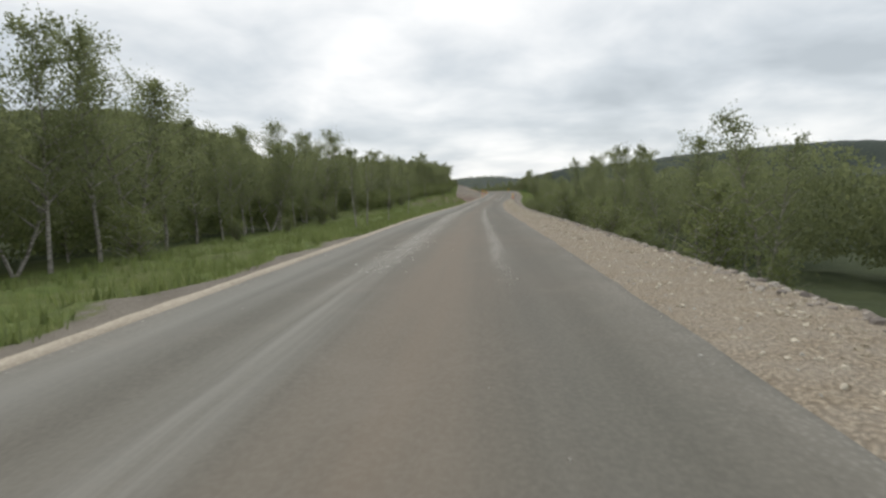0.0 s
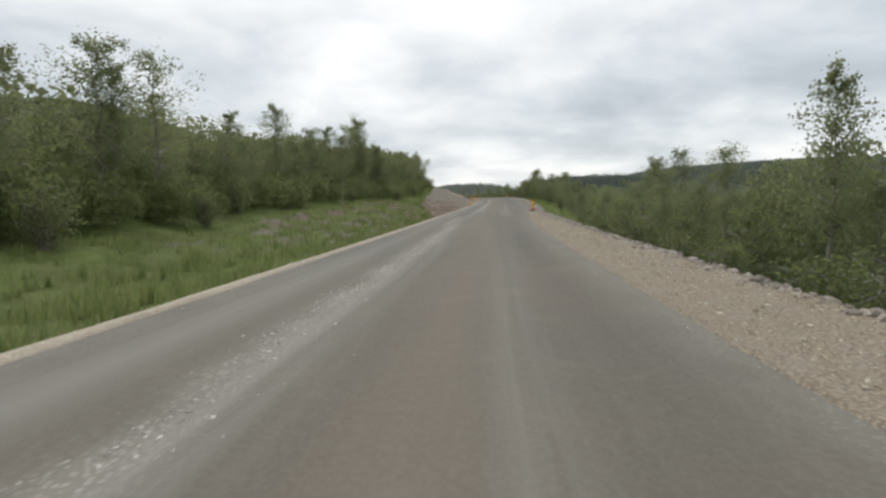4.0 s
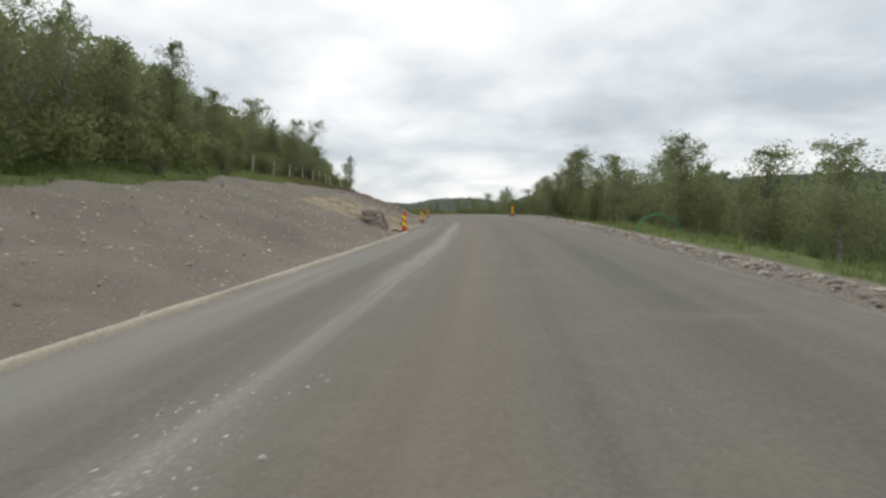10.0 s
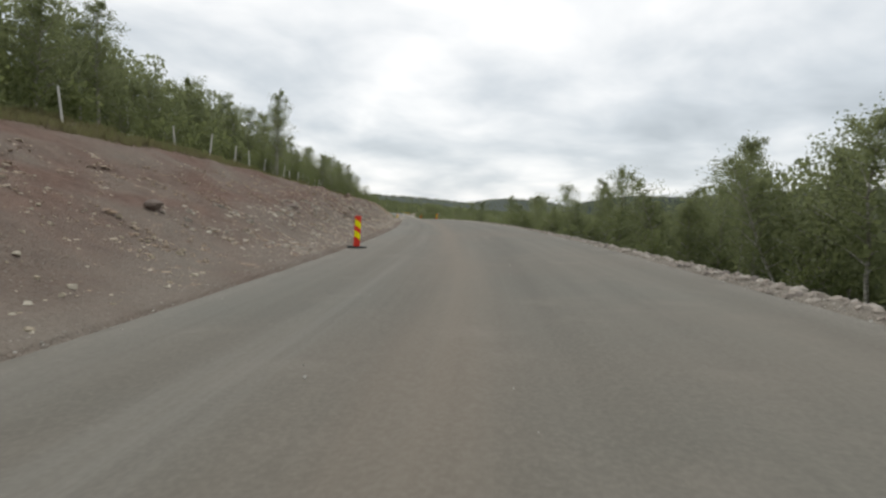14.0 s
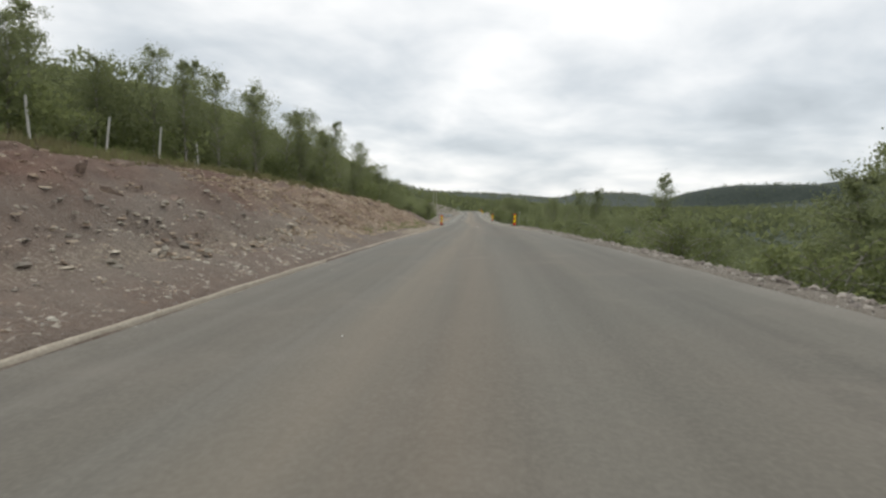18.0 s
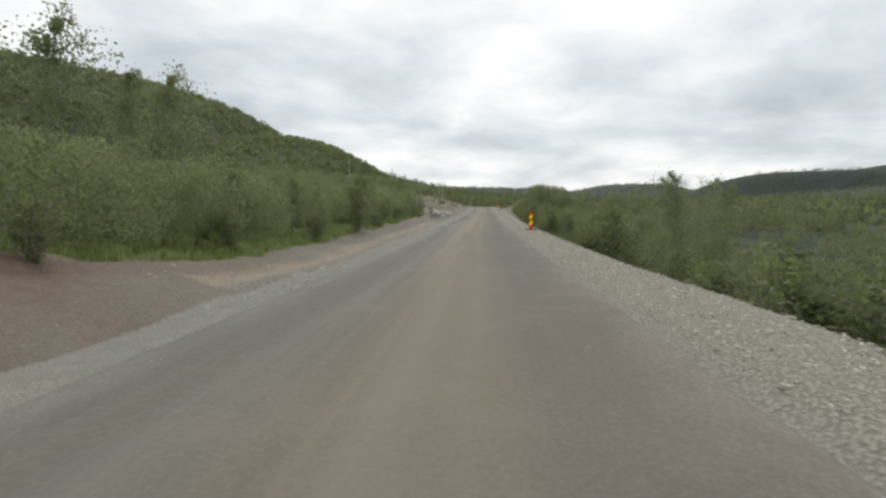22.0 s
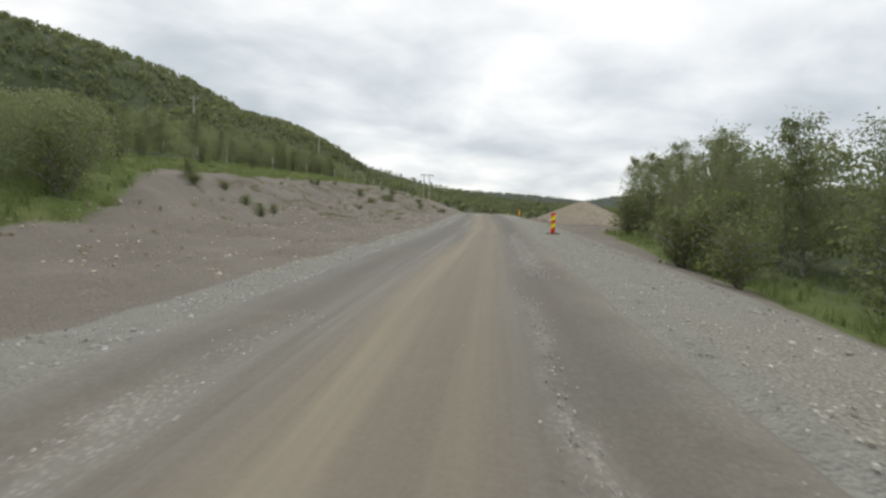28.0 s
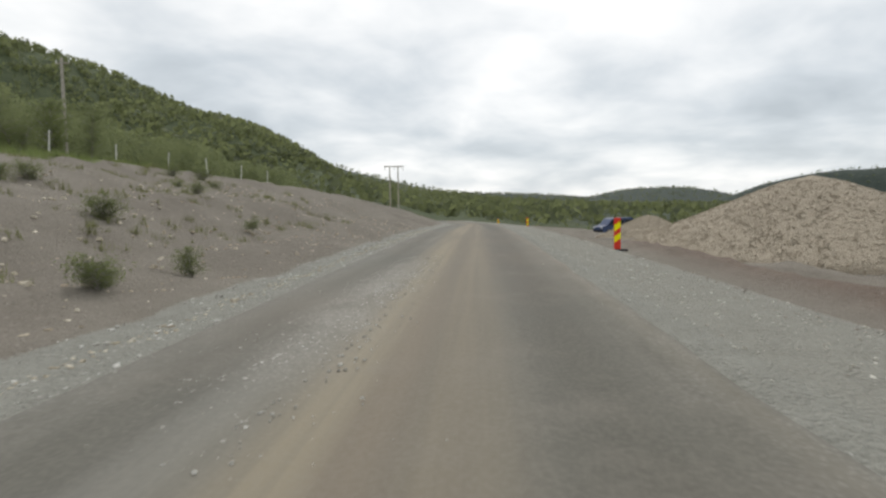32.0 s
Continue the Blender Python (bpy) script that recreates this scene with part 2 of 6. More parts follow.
    far1, far2 = N.noise(p, 0.010, 5, 0.6), N.noise(p, 0.16, 5, 0.75)
    wood = N.ramp(far2, (0.32, (0.046, 0.060, 0.029)), (0.5, (0.074, 0.092, 0.043)), (0.70, (0.108, 0.126, 0.060)))
    wood = N.mix(N.ramp(far1, (0.45, 0.0), (0.70, 0.45)), wood, (0.066, 0.072, 0.039))
    # far fells: bluish aerial haze is mixed into the ground colour itself
    fell_haze = N.ramp(far2, (0.32, (0.040, 0.051, 0.044)), (0.6, (0.062, 0.076, 0.062)), (0.75, (0.085, 0.096, 0.082)))
    wood = N.mix(N.attr("fell_haze"), wood, fell_haze)
    c = N.mix(N.attr("wood"), c, wood)
    h = N.math("ADD", N.math("MULTIPLY", n3, 0.6), N.math("SUBTRACT", 0.5, peb2))
    return c, h


def leaf_material(name, lo, mid, hi):
    m = bpy.data.materials.new(name)
    m.use_nodes = True
    N = Nodes(m.node_tree)
    m.node_tree.nodes.remove(m.node_tree.nodes["Principled BSDF"])
    k = N.math("ADD", N.math("MULTIPLY", island(N), 0.6), N.math("MULTIPLY", rand(N), 0.4))
    p = m.node_tree.nodes.new("ShaderNodeNewGeometry").outputs["Position"]
    k = N.math("ADD", N.math("MULTIPLY", k, 0.7), N.math("MULTIPLY", N.noise(p, 0.22, 3), 0.35))
    c = N.ramp(k, (0.2, lo), (0.5, mid), (0.85, hi))
    d = N.node("ShaderNodeBsdfDiffuse", Color=c)
    t = N.node("ShaderNodeBsdfTranslucent", Color=N.mix(0.6, c, (0.31, 0.34, 0.15)))
    g = N.node("ShaderNodeBsdfGlossy", Roughness=0.45)
    g.inputs["Color"].default_value = (0.5, 0.5, 0.5, 1)
    s = N.node("ShaderNodeMixShader", Fac=0.54)
    m.node_tree.links.new(d.outputs[0], s.inputs[1])
    m.node_tree.links.new(t.outputs[0], s.inputs[2])
    s2 = N.node("ShaderNodeMixShader", Fac=0.04)
    m.node_tree.links.new(s.outputs[0], s2.inputs[1])
    m.node_tree.links.new(g.outputs[0], s2.inputs[2])
    m.node_tree.links.new(s2.outputs[0], m.node_tree.nodes["Material Output"].inputs[0])
    return m


def bark_colour(N, p):
    o = m_tex(N)
    k = N.noise(o, 9.0, 4, 0.7)
    band = N.noise(N.vmath("MULTIPLY", o, (3, 3, 16)), 1.0, 4, 0.7)
    c = N.ramp(band, (0.36, (0.09, 0.08, 0.07)), (0.46, (0.26, 0.24, 0.215)), (0.62, (0.45, 0.425, 0.385)))
    return N.mix(N.ramp(k, (0.45, 0.0), (0.7, 0.6)), c, (0.16, 0.13, 0.10)), k


def rock_colour(N, p):
    k = N.math("ADD", N.math("MULTIPLY", island(N), 0.55), N.math("MULTIPLY", N.noise(p, 5.0, 4), 0.5))
    c = N.ramp(k, (0.2, (0.17, 0.15, 0.135)), (0.45, (0.30, 0.26, 0.22)), (0.65, (0.38, 0.34, 0.29)), (0.9, (0.52, 0.48, 0.42)))
    g = N.noise(p, 40.0, 3, 0.7)
    return N.mix(N.ramp(g, (0.4, 0.0), (0.8, 0.35)), c, (0.16, 0.14, 0.12)), g


def boulder_colour(N, p):
    k = N.math("ADD", N.math("MULTIPLY", rand(N), 0.75), N.math("MULTIPLY", N.noise(p, 3.0, 4), 0.25))
    c = N.ramp(k, (0.15, (0.28, 0.235, 0.20)), (0.4, (0.36, 0.355, 0.33)), (0.6, (0.43, 0.31, 0.24)), (0.85, (0.47, 0.44, 0.39)))
    g = N.noise(p, 18.0, 5, 0.7)
    return N.mix(N.ramp(g, (0.4, 0.0), (0.75, 0.4)), c, (0.20, 0.18, 0.16)), g


def concrete_colour(N, p):
    n = N.noise(p, 2.0, 5, 0.6)
    g = N.noise(p, 30.0, 4, 0.7)
    c = N.ramp(n, (0.3, (0.40, 0.39, 0.36)), (0.7, (0.55, 0.54, 0.51)))
    return N.mix(N.ramp(g, (0.5, 0.0), (0.8, 0.4)), c, (0.30, 0.29, 0.27)), g


MAT_ROAD = material("compacted_gravel", road_colour, 0.9, 0.35, 0.02)
MAT_GROUND = material("soil_gravel_grass", ground_colour, 0.95, 0.8, 0.06)
MAT_BIRCH = leaf_material("birch_leaves", (0.105, 0.122, 0.064), (0.185, 0.212, 0.106), (0.265, 0.290, 0.150))
MAT_FAR = leaf_material("distant_birch_leaves", (0.070, 0.086, 0.042), (0.112, 0.132, 0.060), (0.160, 0.182, 0.086))
# scrub leaves with the blue-green haze of distance put into their colour
MAT_HAZY_FELL = leaf_material("fell_scrub", (0.042, 0.055, 0.045), (0.068, 0.085, 0.066), (0.100, 0.116, 0.086))
MAT_VALLEY = leaf_material("valley_birch_leaves", (0.052, 0.066, 0.031), (0.086, 0.104, 0.047), (0.128, 0.148, 0.070))
MAT_BUSH = leaf_material("bush_leaves", (0.060, 0.080, 0.028), (0.120, 0.150, 0.050), (0.19, 0.215, 0.085))
MAT_GRASS = leaf_material("grass_blades", (0.085, 0.125, 0.025), (0.14, 0.20, 0.045), (0.24, 0.25, 0.10))
MAT_BARK = material("birch_bark", bark_colour, 0.8, 0.4, 0.02)
MAT_ROCK = material("broken_rock", rock_colour, 0.9, 0.5, 0.02)
def rubble_colour(N, p):
    k = N.math("ADD", N.math("MULTIPLY", island(N), 0.6), N.math("MULTIPLY", N.noise(p, 1.2, 4), 0.45))
    return N.ramp(k, (0.2, (0.21, 0.145, 0.105)), (0.45, (0.33, 0.25, 0.18)), (0.65, (0.44, 0.36, 0.27)), (0.92, (0.60, 0.54, 0.44))), N.noise(p, 30.0, 3)


def scree_colour(N, p):
    k = N.math("ADD", N.math("MULTIPLY", island(N), 0.6), N.math("MULTIPLY", N.noise(p, 0.9, 4), 0.45))
    return N.ramp(k, (0.2, (0.25, 0.175, 0.125)), (0.45, (0.38, 0.295, 0.205)), (0.65, (0.49, 0.395, 0.285)), (0.92, (0.62, 0.54, 0.42))), N.noise(p, 30.0, 3)


def fallen_colour(N, p):
    k = N.math("ADD", N.math("MULTIPLY", island(N), 0.75), N.math("MULTIPLY", N.noise(p, 4.0, 4), 0.3))
    return N.ramp(k, (0.2, (0.24, 0.21, 0.175)), (0.45, (0.36, 0.32, 0.265)), (0.7, (0.46, 0.41, 0.33)), (0.95, (0.60, 0.56, 0.47))), N.noise(p, 24.0, 4, 0.7)


MAT_FALLEN = material("fallen_rock", fallen_colour, 0.95, 0.5, 0.02)
MAT_SCREE = material("tan_scree", scree_colour, 0.95, 0.4, 0.02)


def strip_colour(N, p):
    n = N.noise(p, 6.0, 4, 0.7)
    v = N.voronoi(p, 30.0)
    return N.mix(N.ramp(v, (0.2, 0.0), (0.6, 0.5)), N.ramp(n, (0.3, (0.40, 0.35, 0.27)), (0.7, (0.53, 0.47, 0.38))), (0.27, 0.23, 0.18)), n


def pebble_colour(N, p):
    c = N.ramp(island(N), (0.1, (0.31, 0.295, 0.26)), (0.5, (0.44, 0.42, 0.375)), (0.9, (0.60, 0.58, 0.53)))
    return c, N.noise(p, 60.0, 2)


def tanstone_colour(N, p):
    return N.ramp(island(N), (0.1, (0.33, 0.28, 0.205)), (0.5, (0.47, 0.41, 0.31)), (0.9, (0.63, 0.57, 0.46))), N.noise(p, 60.0, 2)


MAT_TANSTONE = material("tan_crushed_stone", tanstone_colour, 0.9)
MAT_CREAM = material("cream_crushed_stone", lambda N, p: (N.ramp(island(N), (0.1, (0.34, 0.312, 0.262)), (0.5, (0.47, 0.44, 0.375)), (0.9, (0.62, 0.592, 0.52))), N.noise(p, 60.0, 2)), 0.9)
MAT_PEBBLE = material("light_pebbles", pebble_colour, 0.9)
MAT_DRY = leaf_material("dry_weeds", (0.085, 0.080, 0.035), (0.15, 0.145, 0.060), (0.24, 0.22, 0.12))
MAT_RUBBLE = material("red_tan_rubble", rubble_colour, 0.95, 0.4, 0.02)
def ledge_colour(N, p):
    k = N.noise(N.vmath("MULTIPLY", p, (1.0, 1.0, 3.0)), 2.2, 5, 0.65)
    return N.ramp(k, (0.3, (0.145, 0.104, 0.085)), (0.5, (0.25, 0.185, 0.145)), (0.7, (0.38, 0.305, 0.235))), N.noise(p, 14.0, 4, 0.7)


MAT_LEDGE = material("cut_rock", ledge_colour, 0.95, 0.8, 0.05)
MAT_STRIP = material("fine_tan_gravel", strip_colour, 0.95, 0.6, 0.02)
def pale_strip_colour(N, p):
    n = N.noise(p, 9.0, 4, 0.7)
    v = N.voronoi(p, 26.0)
    return N.mix(N.ramp(v, (0.2, 0.0), (0.5, 0.7)), N.ramp(n, (0.3, (0.36, 0.335, 0.29)), (0.7, (0.52, 0.495, 0.44))), (0.22, 0.20, 0.17)), n


MAT_PALE_STRIP = material("pale_broken_gravel", pale_strip_colour, 0.95, 0.8, 0.03)
MAT_HEATH = leaf_material("heath_plants", (0.085, 0.052, 0.034), (0.135, 0.092, 0.050), (0.18, 0.150, 0.068))
MAT_BOULDER = material("blasted_boulder", boulder_colour, 0.9, 0.7, 0.04)
MAT_CONCRETE = material("pipe_concrete", concrete_colour, 0.85, 0.3, 0.01)
MAT_RED = plain("red_reflective", (0.74, 0.05, 0.028), 0.4, 0.06)
MAT_YELLOW = plain("yellow_reflective", (1.0, 0.86, 0.0), 0.4, 0.05)
MAT_RUBBER = plain("black_rubber", (0.03, 0.03, 0.03), 0.8, 0.3)
MAT_WOOD = plain("weathered_wood", (0.42, 0.38, 0.33), 0.85, 0.25, 6)
MAT_POST = plain("bleached_post", (0.62, 0.60, 0.56), 0.85, 0.2, 6)
MAT_STEEL = plain("galvanised_steel", (0.45, 0.46, 0.47), 0.45, 0.1, 5, 0.7)
MAT_WHITE = plain("white_plastic", (0.75, 0.76, 0.76), 0.5, 0.05)

# ---- the lie of the land ----
# The roadway follows the driven line; a place is given by its moment on the drive (u), and metres to the right of the line (d).
LINE = np.array([(r[0], r[1], r[2], r[3] - 1.25) for r in PATH])
LINE = LINE[np.r_[0:len(LINE):2]]
before = [(-6.0 + k, *(LINE[0, 1:] + (k - 6) * 16.7 * np.array([0.005, 1.0, -0.004]))) for k in range(6)]
last = LINE[-1]
after = []
hx, hy, hz = last[1], last[2], last[3]
for k in range(1, 9):
    turn = radians(12.8 + max(0, k - 4) * 2.2)
    hx -= 16.2 * math.sin(turn)
    hy += 16.2 * math.cos(turn)
    hz -= (0.0, 0.0, 0.08, 0.25, 0.35, 0.35, 0.3, 0.25, 0.2)[k]
    after.append((32.0 + k, hx, hy, hz))
LINE = np.vstack([before, LINE, after])


def smooth(v, n):
    return np.convolve(np.pad(v, n, mode="edge"), np.ones(2 * n + 1) / (2 * n + 1), "valid")


YS = np.arange(LINE[0, 2], LINE[-1, 2], 1.0)
US = np.interp(YS, LINE[:, 2], LINE[:, 0])
XS = smooth(np.interp(YS, LINE[:, 2], LINE[:, 1]), 6)
ZS = smooth(np.interp(YS, LINE[:, 2], LINE[:, 3]), 8)
SLOPE = np.gradient(XS, YS)


def line_at(y):
    """Driven line at northing y: x, z, u, and cosine of its heading; straight on past both ends."""
    y = np.asarray(y, float)
    x, z, u, g = (np.interp(y, YS, v) for v in (XS, ZS, US, SLOPE))
    x = x + np.where(y > YS[-1], (y - YS[-1]) * SLOPE[-1], 0) + np.where(y < YS[0], (y - YS[0]) * SLOPE[0], 0)
    return x, z, u, 1 / np.sqrt(1 + g * g)


def y_of(u):
    return np.interp(u, LINE[:, 0], LINE[:, 2])


def table(us, rows):
    rows = np.array(rows, float)
    if rows.ndim == 1:
        return lambda u: np.interp(u, us, rows)
    return lambda u: np.stack([np.interp(u, us, rows[:, k]) for k in range(rows.shape[1])], -1)


edge_left = table([0, 5, 8, 14, 18, 19.5, 20.5, 21.5, 27, 30, 34], [-3.88, -3.92, -4.0, -4.1, -4.0, -3.85, -3.35, -3.12, -3.15, -2.98, -2.95])
edge_right = table([0, 6, 6.8, 8.4, 9.6, 15, 18, 19.3, 20.4, 21.3, 22.2, 27, 30, 34], [1.75, 2.2, 2.5, 3.7, 4.1, 4.3, 4.55, 4.1, 3.3, 2.6, 1.7, 1.55, 1.75, 1.75])
berm = table([0, 2, 6, 8, 9.5, 11, 13, 15, 18, 19.3, 20.5, 23, 26.5, 29, 33, 40], [3.65, 3.9, 4.35, 4.35, 4.6, 4.7, 4.8, 4.7, 5.0, 4.55, 3.8, 3.4, 3.6, 3.85, 3.95, 4.0])
tilt = table([0, 8, 10, 12, 13.5, 15, 18, 20, 22, 30, 33], [0.0, 0.004, 0.02, 0.05, 0.07, 0.05, 0.035, 0.024, 0.014, 0.012, 0.0])
DL = np.array([0.0, 1.2, 4.0, 8.0, 14.0, 26.0, 56.0, 120.0])
left_rise = table([-6, 3, 5.5, 7.5, 9, 10.5, 12, 14, 16, 18, 20, 22, 23, 25, 27.3, 28.2, 29, 31, 33, 36, 40], [
    [-.05, -.35, -.7, -.9, -1.15, -.8, 1.5, 4], [-.05, -.35, -.7, -.9, -1.15, -.8, 1.5, 4],
    [-.05, -.5, -.5, -.2, .5, 1.2, 3, 5], [-.05, -.5, .2, .9, 1.55, 2.2, 4, 7],
    [-.05, -.5, .1, 1.0, 1.6, 2.4, 5, 8], [-.05, -.2, .5, 1.4, 2.0, 3, 6, 9],
    [0, .15, 1.2, 2.6, 3.7, 5, 8, 12], [0, .1, 1.3, 2.8, 4.2, 6, 9, 14],
    [.02, .45, 1.8, 3.2, 4.5, 6.5, 9, 14], [.03, .5, 2.0, 2.7, 3.9, 6, 9, 14],
    [.0, .22, 2.0, 2.7, 3.6, 5, 8, 13], [-.1, -.1, 1.1, 1.9, 2.4, 3.5, 7, 12],
    [-.1, -.3, -.2, .1, .7, 2, 6, 12], [-.1, -.2, -.15, .1, .6, 1.5, 6, 12],
    [-.06, -.12, -.20, -.10, .6, 1.8, 6, 12], [-.06, -.12, -.20, .10, .9, 2.0, 6, 12], [-.06, -.10, -.25, .2, 2.2, 3.2, 7, 12],
    [-.06, -.10, -.1, .6, 2.7, 4.5, 8, 12], [-.06, -.10, .4, 1.9, 3.4, 5, 8, 12],
    [-.1, .0, .9, 2.2, 3.6, 5, 8, 12], [-.1, .0, .9, 2.2, 3.6, 5, 8, 12]])
DR = np.array([-0.8, 0.0, 0.7, 3.0, 8.0, 15.0, 35.0, 75.0])
right_fall = table([-6, 6, 8, 9.2, 12, 13, 15.5, 17, 21, 22, 23, 27, 28, 29, 30.5, 31.6, 32.6, 40], [
    [0, -.04, -.4, -2.2, -3.0, -3.5, -5, -7], [0, -.04, -.4, -2.2, -3.0, -3.5, -5, -7],
    [0, -.04, -.4, -2.0, -3.5, -5, -7, -10], [0, -.04, -.1, -.3, -2.5, -4.5, -7, -10],
    [0, -.02, -.1, -.3, -1.5, -3.5, -6, -9], [0, -.02, -.1, -.6, -1.5, -2.5, -5, -8],
    [0, -.04, -.2, -1.2, -2.0, -3.0, -6, -9], [0, -.04, -.4, -2.0, -3.5, -5, -8, -11],
    [.08, .05, -.3, -2.4, -4.0, -5.5, -8, -11], [.10, .06, -.3, -2.4, -4.0, -5.5, -8, -10], [0, -.06, -.4, -2.4, -4.0, -5.5, -8, -10],
    [0, -.04, -.4, -2.0, -3.5, -4.5, -6, -8], [0, -.04, -.3, -1.3, -2.2, -3, -5, -7],
    [0, -.02, -.2, -.6, -1.2, -2, -4, -6], [0, -.05, -.2, -.3, -.4, -1.0, -3, -5], [0, -.05, -.2, -.3, -.4, -1.0, -3, -5], [0, -.05, -.3, -.8, -.9, -1.4, -3, -5], [0, -.05, -.3, -.8, -.9, -1.4, -3, -5]])


def rows_interp(at, knots, rows):
    """Interpolate each row of heights at its own offsets."""
    out = np.zeros(np.broadcast(at, rows[..., 0]).shape)
    for k in range(len(knots) - 1):
        f = np.clip((at - knots[k]) / (knots[k + 1] - knots[k]), 0, 1)
        f = f * f * (3 - 2 * f) * 0.4 + f * 0.6
        out += f * (rows[..., k + 1] - rows[..., k])
    return out + rows[..., 0]


def ridge(x, y, cx, cy, rx, ry, turn, h, power=1.0):
    c, s = math.cos(radians(turn)), math.sin(radians(turn))
    a, b = ((x - cx) * c + (y - cy) * s) / rx, (-(x - cx) * s + (y - cy) * c) / ry
    return h * np.exp(-np.power(a * a + b * b, power))


def bumps(x, y, size, seed):
    """Smooth noise on numpy arrays."""
    r = np.random.RandomState(seed)
    out = np.zeros(np.shape(x))
    for k in range(7):
        a, p, f = r.uniform(0, 6.28), r.uniform(0, 6.28), (1 + 0.6 * k) / size * 6.28
        out += np.sin((x * math.cos(a) + y * math.sin(a)) * f + p + 1.3 * np.sin((y * math.cos(a) - x * math.sin(a)) * f * 0.7 + p * 2)) / (1 + 0.5 * k)
    return out / 3.2


HILLS = ((-372, 650, 112, 288, -10, 88, 1.95), (-558, 942, 207, 285, -25, 146, 0.79), (-330, 870, 320, 95, -58, 52, 1.8),
         (-270, 2130, 1500, 204, 78.9, 31, 1.68), (362, 1435, 248, 60, -15.1, 48, 2.5), (754, 1803, 693, 75, -72.8, 89, 2.5),
         (1154, 1070, 328, 431, -13.8, 88, 1.38), (432, 1308, 122, 288, -40, 28, 0.76), (-350, 60, 220, 300, 0, 30, 1.2), (34, 1842, 161, 244, -2.4, 37, 1.49))


def far_height(x, y):
    z = np.zeros(np.shape(x))
    for h in HILLS:
        z = np.maximum(z, ridge(x, y, *h))
    return z - 7.5 + np.clip(z / 30, 0.2, 1) * 1.5 * bumps(x, y, 90, 6)


def height(y, d, rough=True):
    """Ground height at northing y, d metres to the right of the driven line."""
    x0, z0, u, c = line_at(y)
    L, R, B = edge_left(u), edge_right(u), berm(u)
    zl = rows_interp(L - d, DL, left_rise(u))
    zr = rows_interp(d - B, DR, right_fall(u))
    z = np.where(d < 0, zl, zr)
    x = x0 + d / c
    under = (d > L) & (d < R) & (y < y_of(40) - 1)
    side = np.where(d < 0, L - d, d - B)
    if rough:
        bank = np.clip((L - d) / 3, 0, 1) * np.clip(1.5 - (L - d) / 40, 0, 1)
        slopes = np.clip((d - B - 1) / 4, 0, 1)
        z = z + (bank + slopes) * (0.16 * bumps(x, y, 3.1, 1) + 0.22 * bumps(x, y, 8.0, 2))
        z = z + np.where((d > R) & (d < B + 1), 0.03 * bumps(x, y, 0.9, 3), 0)
    cut = np.clip((u - 15.2) / 1.2, 0, 1) * np.clip((21.6 - u) / 1.0, 0, 1) * np.clip((L - d - 0.8) / 1.2, 0, 1) * np.clip((8.5 - (L - d)) / 2.0, 0, 1)
    if rough:
        z = z + cut * (0.30 * np.abs(bumps(x * 1.4, y, 2.3, 41)) + 0.16 * bumps(x, y, 1.1, 42) - 0.1)
    if rough:
        z = z + 0.06 * np.exp(-((d - B - 0.15) / 0.3) ** 2) * np.clip((u - 3) / 2, 0.3, 1) * np.clip((21.6 - u) / 0.8, 0, 1)
    # ridge of pushed-up earth before the gravel piles
    z = z + 0.5 * np.exp(-((d - 6.4 - 0.5 * (u - 32.6)) / 0.8) ** 2) * np.clip((u - 32.1) / 0.3, 0, 1) * np.clip((34.2 - u) / 0.4, 0, 1) * (1 + 0.4 * bumps(x, y, 2.0, 71))
    # hollow in the bank before the boulder wall
    k = np.exp(-((y - (y_of(12.5))) / 5.2) ** 4)
    hollow = (d < L - 0.3) & (d > -6.9)
    z = np.where(hollow, z * (1 - k) + k * np.minimum(z, -0.15 + 0.02 * (L - d)), z)
    # dip in the verge where the pipes lie
    k = np.clip((u - 27.15) / 0.3, 0, 1) * np.clip((28.35 - u) / 0.2, 0, 1) * np.clip((-4.5 - d) / 0.9, 0, 1) * np.clip((8.6 + d) / 1.2, 0, 1)
    z = z * (1 - k) + k * np.minimum(z, -0.60)
    far = np.clip((np.abs(d) - 45) / 90, 0, 1)
    far = np.maximum(far, np.clip((y - y_of(40) + 4) / 90, 0, 1))
    h = far_height(x, y)
    z = z + z0 + tilt(u) * np.clip(d, -5, 7)
    low = np.where(d < 0, np.where(y > y_of(40), -9.0, z0 + 4.0), -16.0) * np.clip(1.6 - np.abs(d) / 500, 0, 1) + np.clip(np.abs(d) / 500 - 0.6, 0, 1) * -9.0
    z = np.where(far > 0, z * (1 - far) + far * np.maximum(h, np.minimum(low, 3)), z)
    z = np.where(under, z0 + tilt(u) * d - 0.14, z)
    return z


def place(u, d, lift=0.0):
    y = float(y_of(u)) if np.ndim(u) == 0 else y_of(u)
    x0, z0, uu, c = line_at(y)
    return np.array((x0 + d / c, y, height(np.asarray(y), np.asarray(d)) + lift))


def road_place(u, d, lift=0.0):
    y = float(y_of(u))
    x0, z0, uu, c = line_at(y)
    return Vector((float(x0 + d / c), y, float(z0 + tilt(u) * d + lift)))


def heading(u):
    y = float(y_of(u))
    return -math.degrees(math.atan(np.interp(y, YS, SLOPE)))


